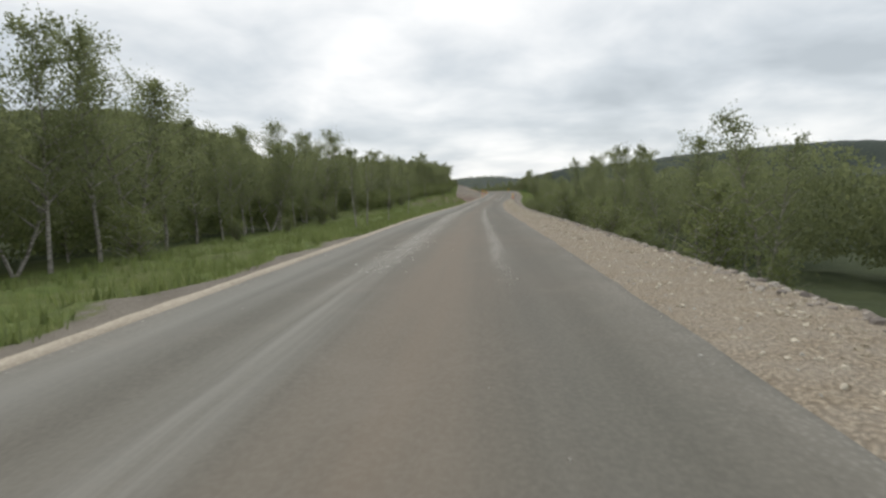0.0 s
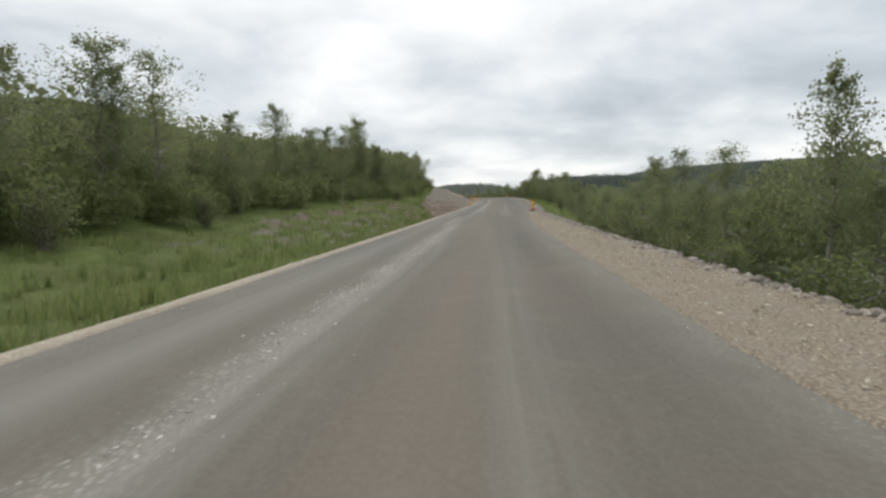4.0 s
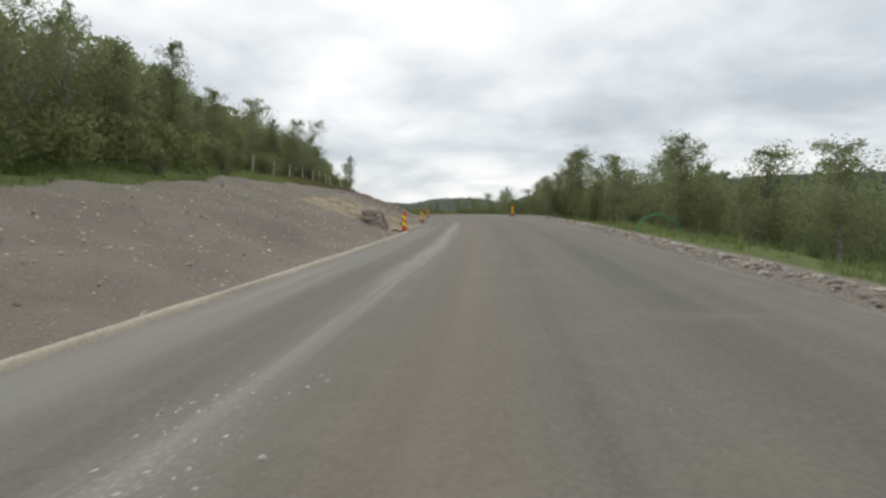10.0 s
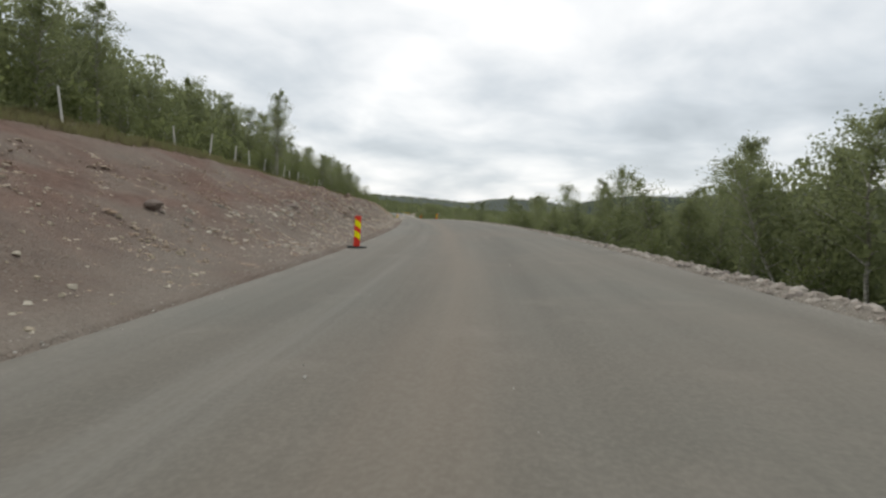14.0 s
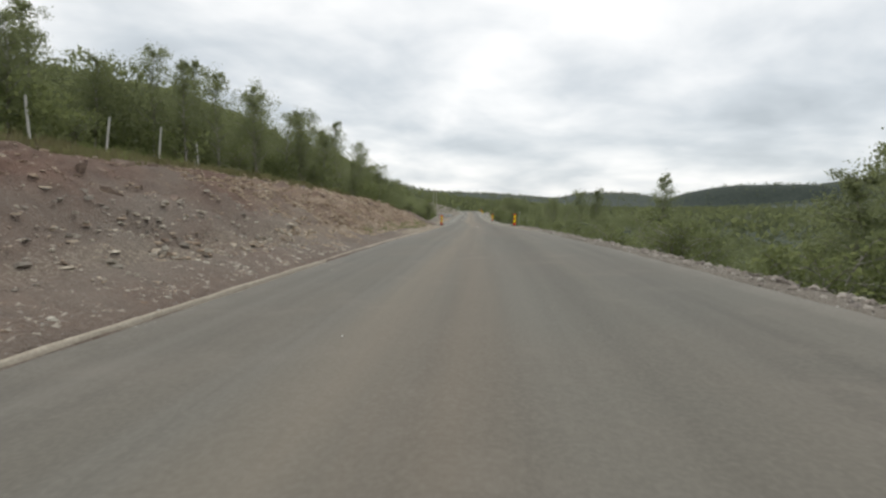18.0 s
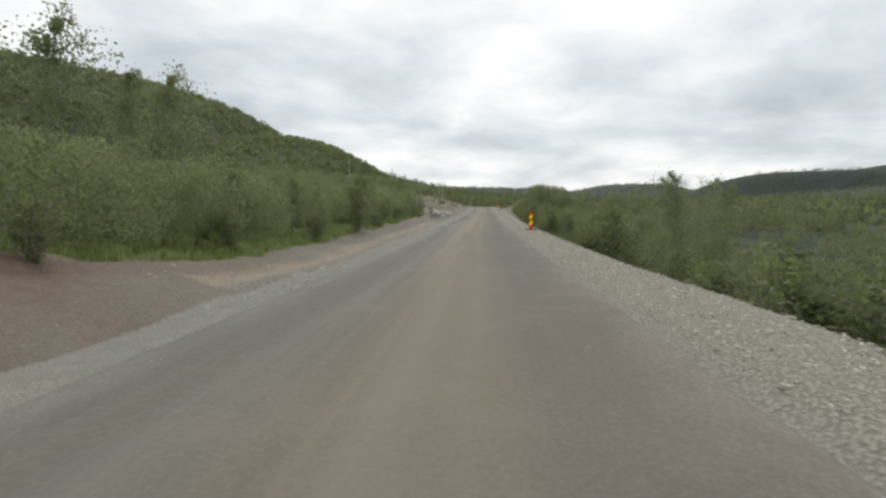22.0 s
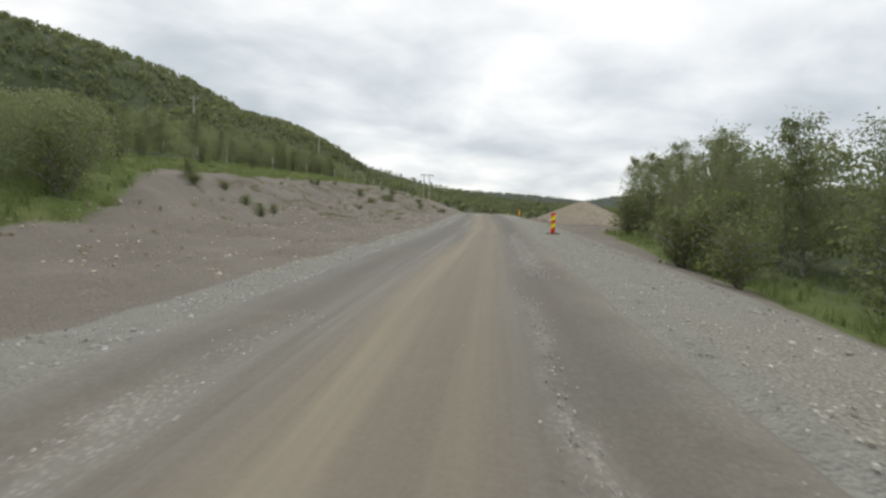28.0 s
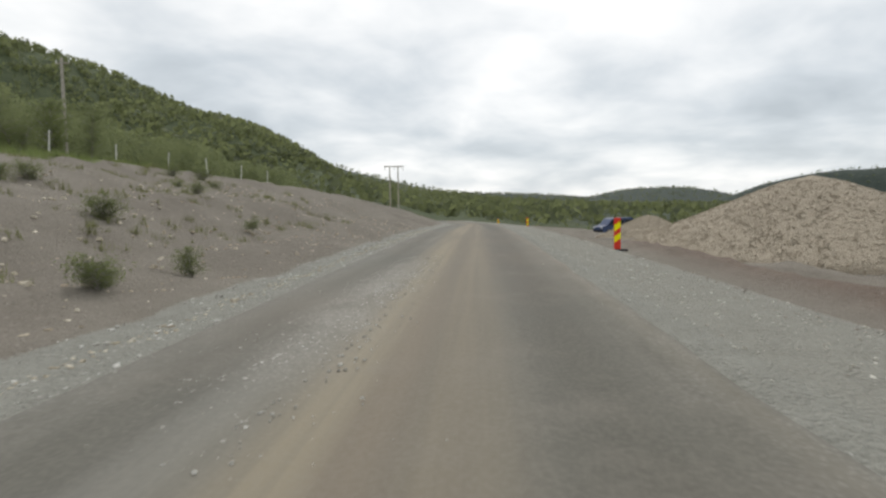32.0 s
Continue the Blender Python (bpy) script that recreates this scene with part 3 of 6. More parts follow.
# ---- mesh helpers ----
def mesh_object(name, verts, faces, mat, sizes=None, smoothed=True):
    """One mesh from arrays; faces of one size, or a flat list with sizes."""
    me = bpy.data.meshes.new(name)
    verts = np.asarray(verts, np.float32)
    faces = np.asarray(faces, np.int32)
    if sizes is None:
        sizes = np.full(len(faces), faces.shape[1], np.int32)
    loops = faces.ravel()
    me.vertices.add(len(verts))
    me.vertices.foreach_set("co", verts.ravel())
    me.loops.add(len(loops))
    me.loops.foreach_set("vertex_index", loops)
    me.polygons.add(len(sizes))
    me.polygons.foreach_set("loop_start", np.concatenate([[0], np.cumsum(sizes)[:-1]]).astype(np.int32))
    me.polygons.foreach_set("loop_total", np.asarray(sizes, np.int32))
    me.polygons.foreach_set("use_smooth", np.full(len(sizes), smoothed))
    me.update(calc_edges=True)
    me.materials.append(mat)
    return new(name, me)


def set_attr(ob, name, values):
    a = ob.data.attributes.new(name, "FLOAT", "POINT")
    a.data.foreach_set("value", np.asarray(values, np.float32).ravel())


def grid_faces(rows, cols):
    i = np.arange(rows - 1)[:, None] * cols + np.arange(cols - 1)[None]
    return np.stack([i, i + 1, i + cols + 1, i + cols], -1).reshape(-1, 4)


def scattered(name, shapes, pos, scale, mat, seed=0, tip=True, smoothed=False):
    """Many turned and scaled copies of a few shapes (verts, tris) in ONE mesh."""
    r = np.random.RandomState(seed)
    pick = r.randint(0, len(shapes), len(pos))
    V, F, base = [], [], 0
    for k, (sv, sf) in enumerate(shapes):
        m = np.nonzero(pick == k)[0]
        if not len(m):
            continue
        a = r.uniform(0, 6.283, len(m))
        c, s = np.cos(a), np.sin(a)
        v = sv[None] * scale[m][:, None, :] if np.ndim(scale) == 2 else sv[None] * scale[m][:, None, None]
        if tip:
            b = r.uniform(-0.5, 0.5, len(m))[:, None]
            v = np.stack([v[..., 0], v[..., 1] * np.cos(b) - v[..., 2] * np.sin(b), v[..., 1] * np.sin(b) + v[..., 2] * np.cos(b)], -1)
        v = np.stack([v[..., 0] * c[:, None] - v[..., 1] * s[:, None], v[..., 0] * s[:, None] + v[..., 1] * c[:, None], v[..., 2]], -1) + pos[m][:, None, :]
        f = sf[None] + (base + np.arange(len(m)) * len(sv))[:, None, None]
        V.append(v.reshape(-1, 3))
        F.append(f.reshape(-1, sf.shape[1]))
        base += len(m) * len(sv)
    return mesh_object(name, np.concatenate(V), np.concatenate(F), mat, smoothed=smoothed)


def thing(name, label, category, m=None, group="", kind=""):
    ob = new(name)
    if m is not None:
        ob.matrix_world = m
    return tagged(ob, label, category, group, kind)


def part(name, bm, mat, parent, label="", smoothed=False):
    me = bpy.data.meshes.new(name)
    bm.to_mesh(me)
    bm.free()
    for p in me.polygons:
        p.use_smooth = smoothed
    me.materials.append(mat)
    ob = new(name, me)
    ob.parent = parent
    return tagged(ob, label) if label else ob


def box(sx, sy, sz, at=(0, 0, 0), bevel=0.0, seg=2):
    bm = bmesh.new()
    bmesh.ops.create_cube(bm, size=1, matrix=Matrix.Translation(at) @ Matrix.Diagonal((sx, sy, sz, 1)))
    if bevel:
        bmesh.ops.bevel(bm, geom=bm.edges[:], offset=bevel, segments=seg, affect="EDGES")
    return bm


def rod(r1, r2, length, sides=10, at=(0, 0, 0), turn=None):
    bm = bmesh.new()
    m = Matrix.Translation(at) @ (turn or Matrix()) @ Matrix.Translation((0, 0, length / 2))
    bmesh.ops.create_cone(bm, cap_ends=True, segments=sides, radius1=r1, radius2=r2, depth=length, matrix=m)
    return bm


def stone_shape(seed, sub=1, flat=0.7):
    bm = bmesh.new()
    bmesh.ops.create_icosphere(bm, subdivisions=sub, radius=0.5)
    r = random.Random(seed)
    cuts = [(Vector((r.uniform(-1, 1), r.uniform(-1, 1), r.uniform(-1, 1))).normalized(), r.uniform(0.26, 0.42)) for _ in range(7)]
    for v in bm.verts:
        for n, k in cuts:
            over = v.co.dot(n) - k
            if over > 0:
                v.co -= n * over
        v.co += Vector((r.uniform(-.03, .03), r.uniform(-.03, .03), r.uniform(-.03, .03)))
        v.co.z *= flat
    bmesh.ops.triangulate(bm, faces=bm.faces[:])
    bm.verts.index_update()
    V = np.array([v.co[:] for v in bm.verts])
    F = np.array([[v.index for v in f.verts] for f in bm.faces])
    bm.free()
    return V, F


STONES = [stone_shape(k) for k in range(6)]


def chip_shape(seed, flat=0.6):
    """Angular crushed stone: a skewed block of twelve triangles."""
    q = np.random.RandomState(seed)
    V = np.array([(x, y, z) for z in (-0.5, 0.5) for y in (-0.5, 0.5) for x in (-0.5, 0.5)]) * q.uniform(0.62, 1.05, (8, 1)) * q.uniform(0.75, 1.1, (8, 3))
    V[4:, :2] *= q.uniform(0.55, 0.95)
    V[:, 2] *= flat
    F = np.array([(0, 2, 3), (0, 3, 1), (4, 5, 7), (4, 7, 6), (0, 1, 5), (0, 5, 4), (1, 3, 7), (1, 7, 5), (3, 2, 6), (3, 6, 7), (2, 0, 4), (2, 4, 6)])
    return V, F


CHIPS = [chip_shape(20 + k) for k in range(8)]

# ---- ground, road ----
GY = np.concatenate([np.linspace(-900, -110, 30), np.arange(-100, -12, 4.0), np.arange(-12, y_of(36), 0.95), np.arange(y_of(36) + 1, y_of(40), 2.0),
                     y_of(40) + np.concatenate([np.geomspace(3, 400, 50), np.arange(415, 1700, 15.0), np.geomspace(1720, 2700, 14)])])
side_d = np.concatenate([np.arange(-3.0, -4.6, -0.13), np.arange(-4.75, -10, -0.3), np.arange(-10, -20, -0.5), np.arange(-20.5, -34, -1.0), -np.geomspace(35, 1900, 95)])[::-1]
mid_d = np.array([-2.0, 0.0, 1.5])
out_d = np.concatenate([np.arange(2.0, 7.6, 0.16), np.arange(7.8, 16, 0.4), np.arange(16.5, 34, 1.0), np.geomspace(35, 300, 36), np.arange(312, 1300, 13.0), np.geomspace(1320, 1900, 10)])
GD = np.concatenate([side_d, mid_d, out_d])
yy, dd = np.meshgrid(GY, GD, indexing="ij")
gx0, gz0, gu, gc = line_at(yy)
gz = height(yy, dd)
ground = mesh_object("ground", np.stack([gx0 + dd / gc, yy, gz], -1).reshape(-1, 3), grid_faces(len(GY), len(GD)), MAT_GROUND)
tagged(ground, "uneven ground of earth banks, gravel shoulders and rough grass", "ground", kind="structure")
out_left, out_right = edge_left(gu) - dd, dd - berm(gu)
# where grass grows, where gravel lies, where the earth is red
grass_from = table([-6, 0, 1.4, 2.2, 3, 4, 5.5, 7, 7.7, 8.5, 10, 12, 14, 16, 18, 20, 21.5, 22.5, 24, 26, 28, 29, 29.8, 31, 33, 40], [2.6, 2.6, 2.2, 0.8, 0.6, 0.6, 0.9, 1.0, 2.4, 5.2, 7.5, 9.5, 11.5, 9.5, 7.5, 7.0, 6, 4.2, 4.5, 5.5, 6.5, 9.5, 16, 16, 14, 14])
gl = np.clip((out_left - grass_from(gu)) / 1.6 + 0.5, 0, 1)
patch = np.clip((gu - 4.5) / 1.5, 0, 1) * np.clip((9.5 - gu) / 1.5, 0, 1)
gl = gl * (1 - 0.75 * patch * np.clip((bumps(gx0 + dd, yy, 5, 11) + 0.15) * 4, 0, 1) * (out_left < 9))
gr_from = table([-6, 8, 9, 12, 13.5, 16, 28, 29, 30.7, 31.3, 32.2, 40], [1.0, 1.0, 1.4, 1.0, 2.2, 1.5, 1.2, 2.0, 3.5, 7.5, 14, 22])
gr = np.clip((out_right - gr_from(gu)) / 0.8 + 0.5, 0, 1)
set_attr(ground, "grass", np.where(dd < 0, gl, gr))
wood_left = table([-6, 5, 6, 8, 9, 12, 13, 16, 19, 20, 21, 22, 23, 25, 27.5, 29, 30.2, 33, 40], [17, 17.5, 17, 17, 17, 17, 22, 21, 19, 18, 15, 12, 12, 12, 13, 15, 30, 30, 24])
wood_right = table([-6, 8, 9.5, 12, 16, 20, 27.5, 30.7, 31.3, 33, 40], [6.5, 7.5, 11, 12, 8.5, 6.6, 6.2, 8.5, 16, 22, 26])
# haze tint rises with distance; partly mixed into the right valley floor too
set_attr(ground, "fell_haze", np.clip((np.hypot(gx0 + dd, yy - 300) - 650) / 250, 0, 1) * (gx0 + dd > -420) + 0.55 * (dd > 30) * (np.hypot(gx0 + dd, yy - 300) < 650))
set_attr(ground, "wood", np.maximum(np.clip((np.where(dd < 0, -dd - wood_left(gu), dd - wood_right(gu))) / 2.5, 0, 1), np.clip((yy - y_of(39.5)) / 10, 0, 1) * ((np.abs(dd) > 5) | (yy > y_of(40)))))
lip = np.clip(1 - np.abs(out_left - 0.12) / 0.22, 0, 1) * np.clip((12 - gu) / 1.0, 0.35, 1)
lip = np.maximum(lip, np.clip((1.5 - 0.35 * np.clip(22 - gu, 0, 1) - out_left) / 0.4, 0, 1) * np.clip((gu - 19.5) / 1.0, 0, 1))
lip = np.maximum(lip, np.clip(1 - np.abs(out_left - 2.0) / 3.0, 0, 1) * (np.abs(gu - 24.3) < 1.7) * 0.6)
lip = np.maximum(lip, np.exp(-((yy - y_of(12.6)) / 8.5) ** 4) * (out_left > 0.2) * (out_left < 6.0))
lip = np.maximum(lip, 0.5 * np.clip((gu - 16.5), 0, 1) * np.clip(20.8 - gu, 0, 1) * np.clip(1 - np.abs(out_left - 1.6) / 1.6, 0, 1))
shoulder = ((dd > edge_right(gu) - 0.3) & (out_right < 0.9)) * np.where(gu < 7.6, 1.0, np.where(gu < 20, 0.35, 1.1))
set_attr(ground, "gravel", np.where(dd < 0, lip, shoulder) * (yy < y_of(40)))
sandy = np.clip(1 - np.abs(out_left - 0.12) / 0.3, 0, 1) * (gu < 12) * 0.7
sandy = np.maximum(sandy, np.exp(-((yy - y_of(12.6)) / 9.0) ** 4) * (out_left > 0.2) * 0.6)
sandy = np.maximum(sandy, (gu > 18.5) * np.clip((23.0 - gu) / 1.2, 0, 1) * (dd < 0) * 0.15)
sandy = np.maximum(sandy, ((gu > 22.5) & (gu < 26.2) & (dd < 0) & (out_left > 1.6)) * 0.3)
sandy = np.maximum(sandy, np.clip((gu - 24.6) / 1.0, 0, 1) * np.clip((29.0 - gu) / 1.4, 0, 1) * (dd < 0) * (out_left < 1.8) * (out_left > 0.9) * 0.3)
set_attr(ground, "sand", np.where(dd < 0, sandy, 0.15 * (gu < 6.5)))
upper = np.clip((out_left - 2.2 - 0.9 * bumps(gx0 + dd, yy, 6.5, 64)) / 1.4, 0, 1)
redness = np.clip(1.5 - np.abs(gu - 8.0) / 1.8, 0, 1) * 0.95 + np.clip((gu - 13.6) / 1.2, 0, 1) * np.clip((23.3 - gu) / 1.2, 0, 1) * (0.60 + 0.40 * upper)
rocky = np.clip((gu - 18.9) / 0.8, 0, 1) * np.clip((21.6 - gu) / 0.5, 0, 1) * np.clip((out_left - 0.9) / 0.8, 0, 1) * np.clip((5.6 - out_left) / 1.2, 0, 1) * np.clip(0.75 + 0.25 * (gu - 19) + 0.8 * bumps(gx0 + dd, yy, 4.5, 61), 0, 1)
set_attr(ground, "rock", np.where(dd < 0, rocky, 0))
set_attr(ground, "heath", np.where(dd < 0, np.clip((gu - 13.5) / 1.5, 0, 1) * np.clip((22.3 - gu) / 0.8, 0, 1) * np.clip(1.0 + 0.5 * bumps(gx0 + dd, yy, 7, 62), 0, 1), 0))
set_attr(ground, "grey", np.where(dd < 0, np.clip((gu - 21.4) / 1.0, 0, 1) * (out_left < 1.7), np.where(gu > 20.6, np.maximum(np.clip((-1.45 - out_right) / 0.3, 0.1, 1), 0.8 * np.clip((gu - 27.9) / 0.8, 0, 1)), np.where(gu > 7.6, 0.7, 0.0))))
set_attr(ground, "cream", (dd > 0) * np.clip((gu - 20.6) / 1.0, 0, 1))
set_attr(ground, "red", np.where(dd < 0, redness * np.clip(0.8 + 0.6 * bumps(gx0 + dd, yy, 6, 9), 0, 1), 0.55 * np.exp(-((dd - 6.4 - 0.5 * (gu - 32.6)) / 0.7) ** 2) * (gu > 32.1) * (gu < 34.3)))

RY = np.arange(-95, y_of(40) - 0.5, 0.8)
across = np.linspace(0, 1, 56)
ry, rf = np.meshgrid(RY, across, indexing="ij")
rx0, rz0, ru, rc = line_at(ry)
rd = (edge_left(ru) - 0.03) * (1 - rf) + (edge_right(ru) + 0.12 + 0.05 * bumps(ry, ry * 0.5, 2.6, 14)) * rf
rz = rz0 + tilt(ru) * rd + 0.012 * bumps(rd * 3, ry, 2.2, 8) - 0.03 * np.exp(-((np.abs(rd) - 0.85) / 0.4) ** 2) + 0.004
rz = rz - 0.10 * np.clip((rf - 0.985) / 0.015, 0, 1) - 0.10 * np.clip((0.012 - rf) / 0.012, 0, 1)
road = mesh_object("road", np.stack([rx0 + rd / rc, ry, rz], -1).reshape(-1, 3), grid_faces(len(RY), len(across)), MAT_ROAD)
tagged(road, "unpaved brown-grey compacted gravel road with worn wheel tracks", "road", kind="structure")
set_attr(road, "across", rd)
set_attr(road, "along", ry)
# patches of loose gravel: from, to, across, half width
PATCHES = ((0.6, 3.5, -1.9, 0.36), (0.5, 3.6, 0.30, 0.10), (3.6, 6.0, -1.9, 0.25), (6.9, 8.6, 0.95, 0.42), (7.6, 10.3, -1.75, 0.36), (8.6, 9.9, 0.95, 0.18), (10.6, 13.0, -1.7, 0.22),
           (21.1, 21.5, -0.13, 0.09), (24.2, 26.0, -2.2, 0.07), (27.3, 28.4, -2.1, 0.25), (27.0, 28.6, 0.55, 0.10), (28.7, 29.9, 0.95, 0.28), (30.1, 31.1, -1.9, 0.11), (32.15, 32.95, -1.6, 0.5), (5.8, 6.8, -2.4, 0.2))
loose = np.zeros(rd.shape)
for a, b, at, wide in PATCHES:
    ends = np.clip((ru - a) / 0.25, 0, 1) * np.clip((b - ru) / 0.25, 0, 1)
    loose = np.maximum(loose, ends * np.exp(-((rd - at - 0.12 * bumps(ry, ry * 0.2, 9.0, 51)) / wide) ** 2))
loose = np.maximum(loose, 0.45 * np.clip((rd - edge_right(ru) + 0.7) / 0.7, 0, 1))
loose = np.maximum(loose, 0.40 * np.clip((edge_left(ru) + 0.7 - rd) / 0.7, 0, 1))
set_attr(road, "loose", loose)

set_attr(road, "pale", table([0, 3.6, 5.5, 8, 12, 13, 15, 22, 24, 28, 32], [.7, .8, .6, .85, .8, .35, .2, .2, .4, .6, .35])(ru))
set_attr(road, "tan", 0.25 * np.clip((ru - 17) / 2, 0, 1) + 0.6 * np.clip((ru - 22) / 3, 0, 1))
set_attr(road, "line", table([0.6, 1.0, 4.0, 5.5, 25.5, 27, 29, 30], [0.15, 0.9, 0.7, 0, 0, 0.5, 0.5, 0])(ru))
set_attr(road, "brown", table([0, 4, 9, 13, 16, 20, 24, 32], [1.0, 0.9, 0.7, 0.7, 0.6, 0.75, 0.9, 0.9])(ru))
set_attr(road, "dark", table([0, 5, 9, 16, 20, 23, 32], [0.6, 0.5, 0.35, 0.45, 0.5, 1.0, 1.0])(ru))


def kerb(y0, y1, out, half, label):
    SY = np.arange(y0, y1, 0.5)
    sy, sf = np.meshgrid(SY, np.linspace(-1, 1, 7), indexing="ij")
    sx0, sz0, su, sc = line_at(sy)
    wide = half * (0.8 + 0.35 * bumps(sy, sy * 0.7, 6.0, 17))
    out = out if np.ndim(out) == 0 else np.interp(su, (29, 31, 32.6), out)
    sd = edge_left(su) - out + wide * sf + 0.03 * bumps(sy, sy * 0.4, 1.7, 15)
    base = sz0 + tilt(su) * sd if np.ndim(out) == 0 else height(sy, sd, False) + 0.02 * np.clip((su - 29.7) / 0.4, 0, 1) * np.clip((32.2 - su) / 0.4, 0, 1) - 0.01 + 0.025 * bumps(sy, sy * 0.3, 1.3, 18)
    sz = base + 0.04 * (1 - sf ** 2) - 0.07 * np.abs(sf) ** 3 + 0.012 * bumps(sy * 3, sf, 2.0, 16)
    ob = mesh_object("kerb_strip", np.stack([sx0 + sd / sc, sy, sz], -1).reshape(-1, 3), grid_faces(len(SY), 7), MAT_STRIP if half > 0.06 else MAT_PALE_STRIP)
    return tagged(ob, label, "kerb", kind="structure")


kerb(-95, y_of(7.0), 0.08, 0.19, "low rounded ridge of fine tan gravel along the road edge")
kerb(y_of(7.0), y_of(12.1), 0.08, 0.13, "low rounded ridge of fine tan gravel along the road edge")
kerb(y_of(16.6), y_of(20.2), 0.06, 0.062, "thin pale line of fine gravel at the foot of the cut bank")
kerb(y_of(29.7), y_of(32.2), (1.15, 1.0, 0.55), 0.05, "thin uneven ridge of pale gravel beside the shoulder")

# ---- trees ----
def tube(points, radii, sides=6):
    """Verts and quads of a tapered tube along points."""
    V, F = [], []
    for k, (p, r) in enumerate(zip(points, radii)):
        way = (Vector(points[min(k + 1, len(points) - 1)]) - Vector(points[max(k - 1, 0)])).normalized()
        a = way.orthogonal().normalized()
        b = way.cross(a)
        for s in range(sides):
            t = 2 * math.pi * s / sides
            V.append(Vector(p) + r * (math.cos(t) * a + math.sin(t) * b))
    for k in range(len(points) - 1):
        for s in range(sides):
            F.append((k * sides + s, k * sides + (s + 1) % sides, (k + 1) * sides + (s + 1) % sides, (k + 1) * sides + s))
    return V, F


def tree_shape(seed, tall, spread, bare, leaves, leaf, stems=1, droop=0.0):
    """Wood (verts, quads) and leaves (verts, quads) of one broadleaf tree."""
    r = random.Random(seed)
    WV, WF, tips = [], [], []

    def add(points, radii, sides=6):
        v, f = tube(points, radii, sides)
        n = len(WV)
        WV.extend(v)
        WF.extend(tuple(i + n for i in q) for q in f)
    for s in range(stems):
        lean = Vector((r.uniform(-1, 1), r.uniform(-1, 1), 0)) * (0.05 if stems == 1 else 0.28)
        h = tall * (1 if s == 0 else r.uniform(0.7, 0.95))
        pts, p = [], Vector((r.uniform(-.1, .1) * (stems > 1), r.uniform(-.1, .1) * (stems > 1), -0.3))
        n = 8
        for k in range(n + 1):
            pts.append(p.copy())
            p = p + Vector((lean.x, lean.y, 1)) * (h + 0.3) / n + Vector((r.uniform(-1, 1), r.uniform(-1, 1), 0)) * h * 0.012
        r0 = 0.0085 * h + 0.025
        add(pts, [r0 * (1 - 0.93 * k / n) for k in range(n + 1)], 7)
        limbs = int(12 + h * 1.5)
        for q in range(limbs):
            f = bare + (1 - bare) * (q + r.random()) / limbs
            f = min(f, 0.97)
            base = pts[int(f * n)].lerp(pts[min(int(f * n) + 1, n)], f * n % 1)
            a = q * 2.4 + r.uniform(-0.5, 0.5)
            shape = math.sin(math.pi * min(1, 0.22 + 0.78 * (f - bare) / (1 - bare))) ** 0.7
            ln = spread * (0.30 + 0.62 * shape) * r.uniform(0.6, 1.15)
            rise = r.uniform(0.7, 1.35) - droop - 0.5 * f
            mid = base + Vector((math.cos(a), math.sin(a), rise)) * ln * 0.55
            end = mid + Vector((math.cos(a + r.uniform(-.5, .5)), math.sin(a + r.uniform(-.5, .5)), rise - 0.35)) * ln * 0.5
            add([base, mid, end], [0.009 * h * (1.05 - f) + 0.010, 0.014, 0.005], 4)
            tips += [(base.lerp(mid, 0.35), ln * 0.22), (base.lerp(mid, 0.7), ln * 0.30), (mid, ln * 0.34), (mid.lerp(end, 0.55), ln * 0.34), (end, ln * 0.30)]
        tips += [(pts[-1], spread * 0.28), (pts[-2], spread * 0.34)]
    LV = np.zeros((leaves * 4, 3))
    rr = np.random.RandomState(seed)
    which = rr.randint(0, len(tips), leaves)
    c = np.array([tips[k][0][:] for k in which]) + np.clip(rr.normal(0, 1, (leaves, 3)), -1.7, 1.7) * np.array([tips[k][1] for k in which])[:, None] * np.array([0.62, 0.62, 0.85])
    a = rr.normal(0, 1, (leaves, 3))
    a /= np.linalg.norm(a, axis=1)[:, None]
    b = np.cross(a, rr.normal(0, 1, (leaves, 3)))
    b /= np.linalg.norm(b, axis=1)[:, None] + 1e-9
    sz = leaf * rr.uniform(0.6, 1.3, leaves)[:, None]
    LV[0::4], LV[1::4], LV[2::4], LV[3::4] = c - a * sz * 0.6, c + b * sz * 0.42, c + a * sz * 0.75, c - b * sz * 0.42
    LF = np.arange(leaves * 4).reshape(-1, 4)
    return np.array([v[:] for v in WV]), np.array(WF), LV, LF


def make_tree(name, label, category, shape, leaf_mat, group):
    ob = thing(name, label, category, group=group)
    for nm, v, f, mat in (("trunk", shape[0], shape[1], MAT_BARK), ("crown", shape[2], shape[3], leaf_mat)):
        p = mesh_object(nm, v, f, mat, smoothed=nm == "trunk")
        p.parent = ob
    return ob


BIRCHES = [tree_shape(11, 9.0, 2.0, 0.26, 5400, 0.100), tree_shape(12, 8.0, 1.9, 0.18, 5200, 0.100), tree_shape(13, 9.5, 1.7, 0.30, 5600, 0.098),
           tree_shape(14, 7.0, 2.0, 0.10, 5200, 0.100), tree_shape(15, 8.5, 2.0, 0.20, 6200, 0.098, 2)]
SLENDER = tree_shape(16, 7.0, 1.15, 0.48, 1700, 0.095)
BUSHES = [tree_shape(31, 3.0, 1.3, 0.08, 2200, 0.10, 4), tree_shape(32, 2.4, 1.2, 0.06, 2000, 0.10, 5), tree_shape(33, 3.6, 1.4, 0.10, 2400, 0.105, 3)]
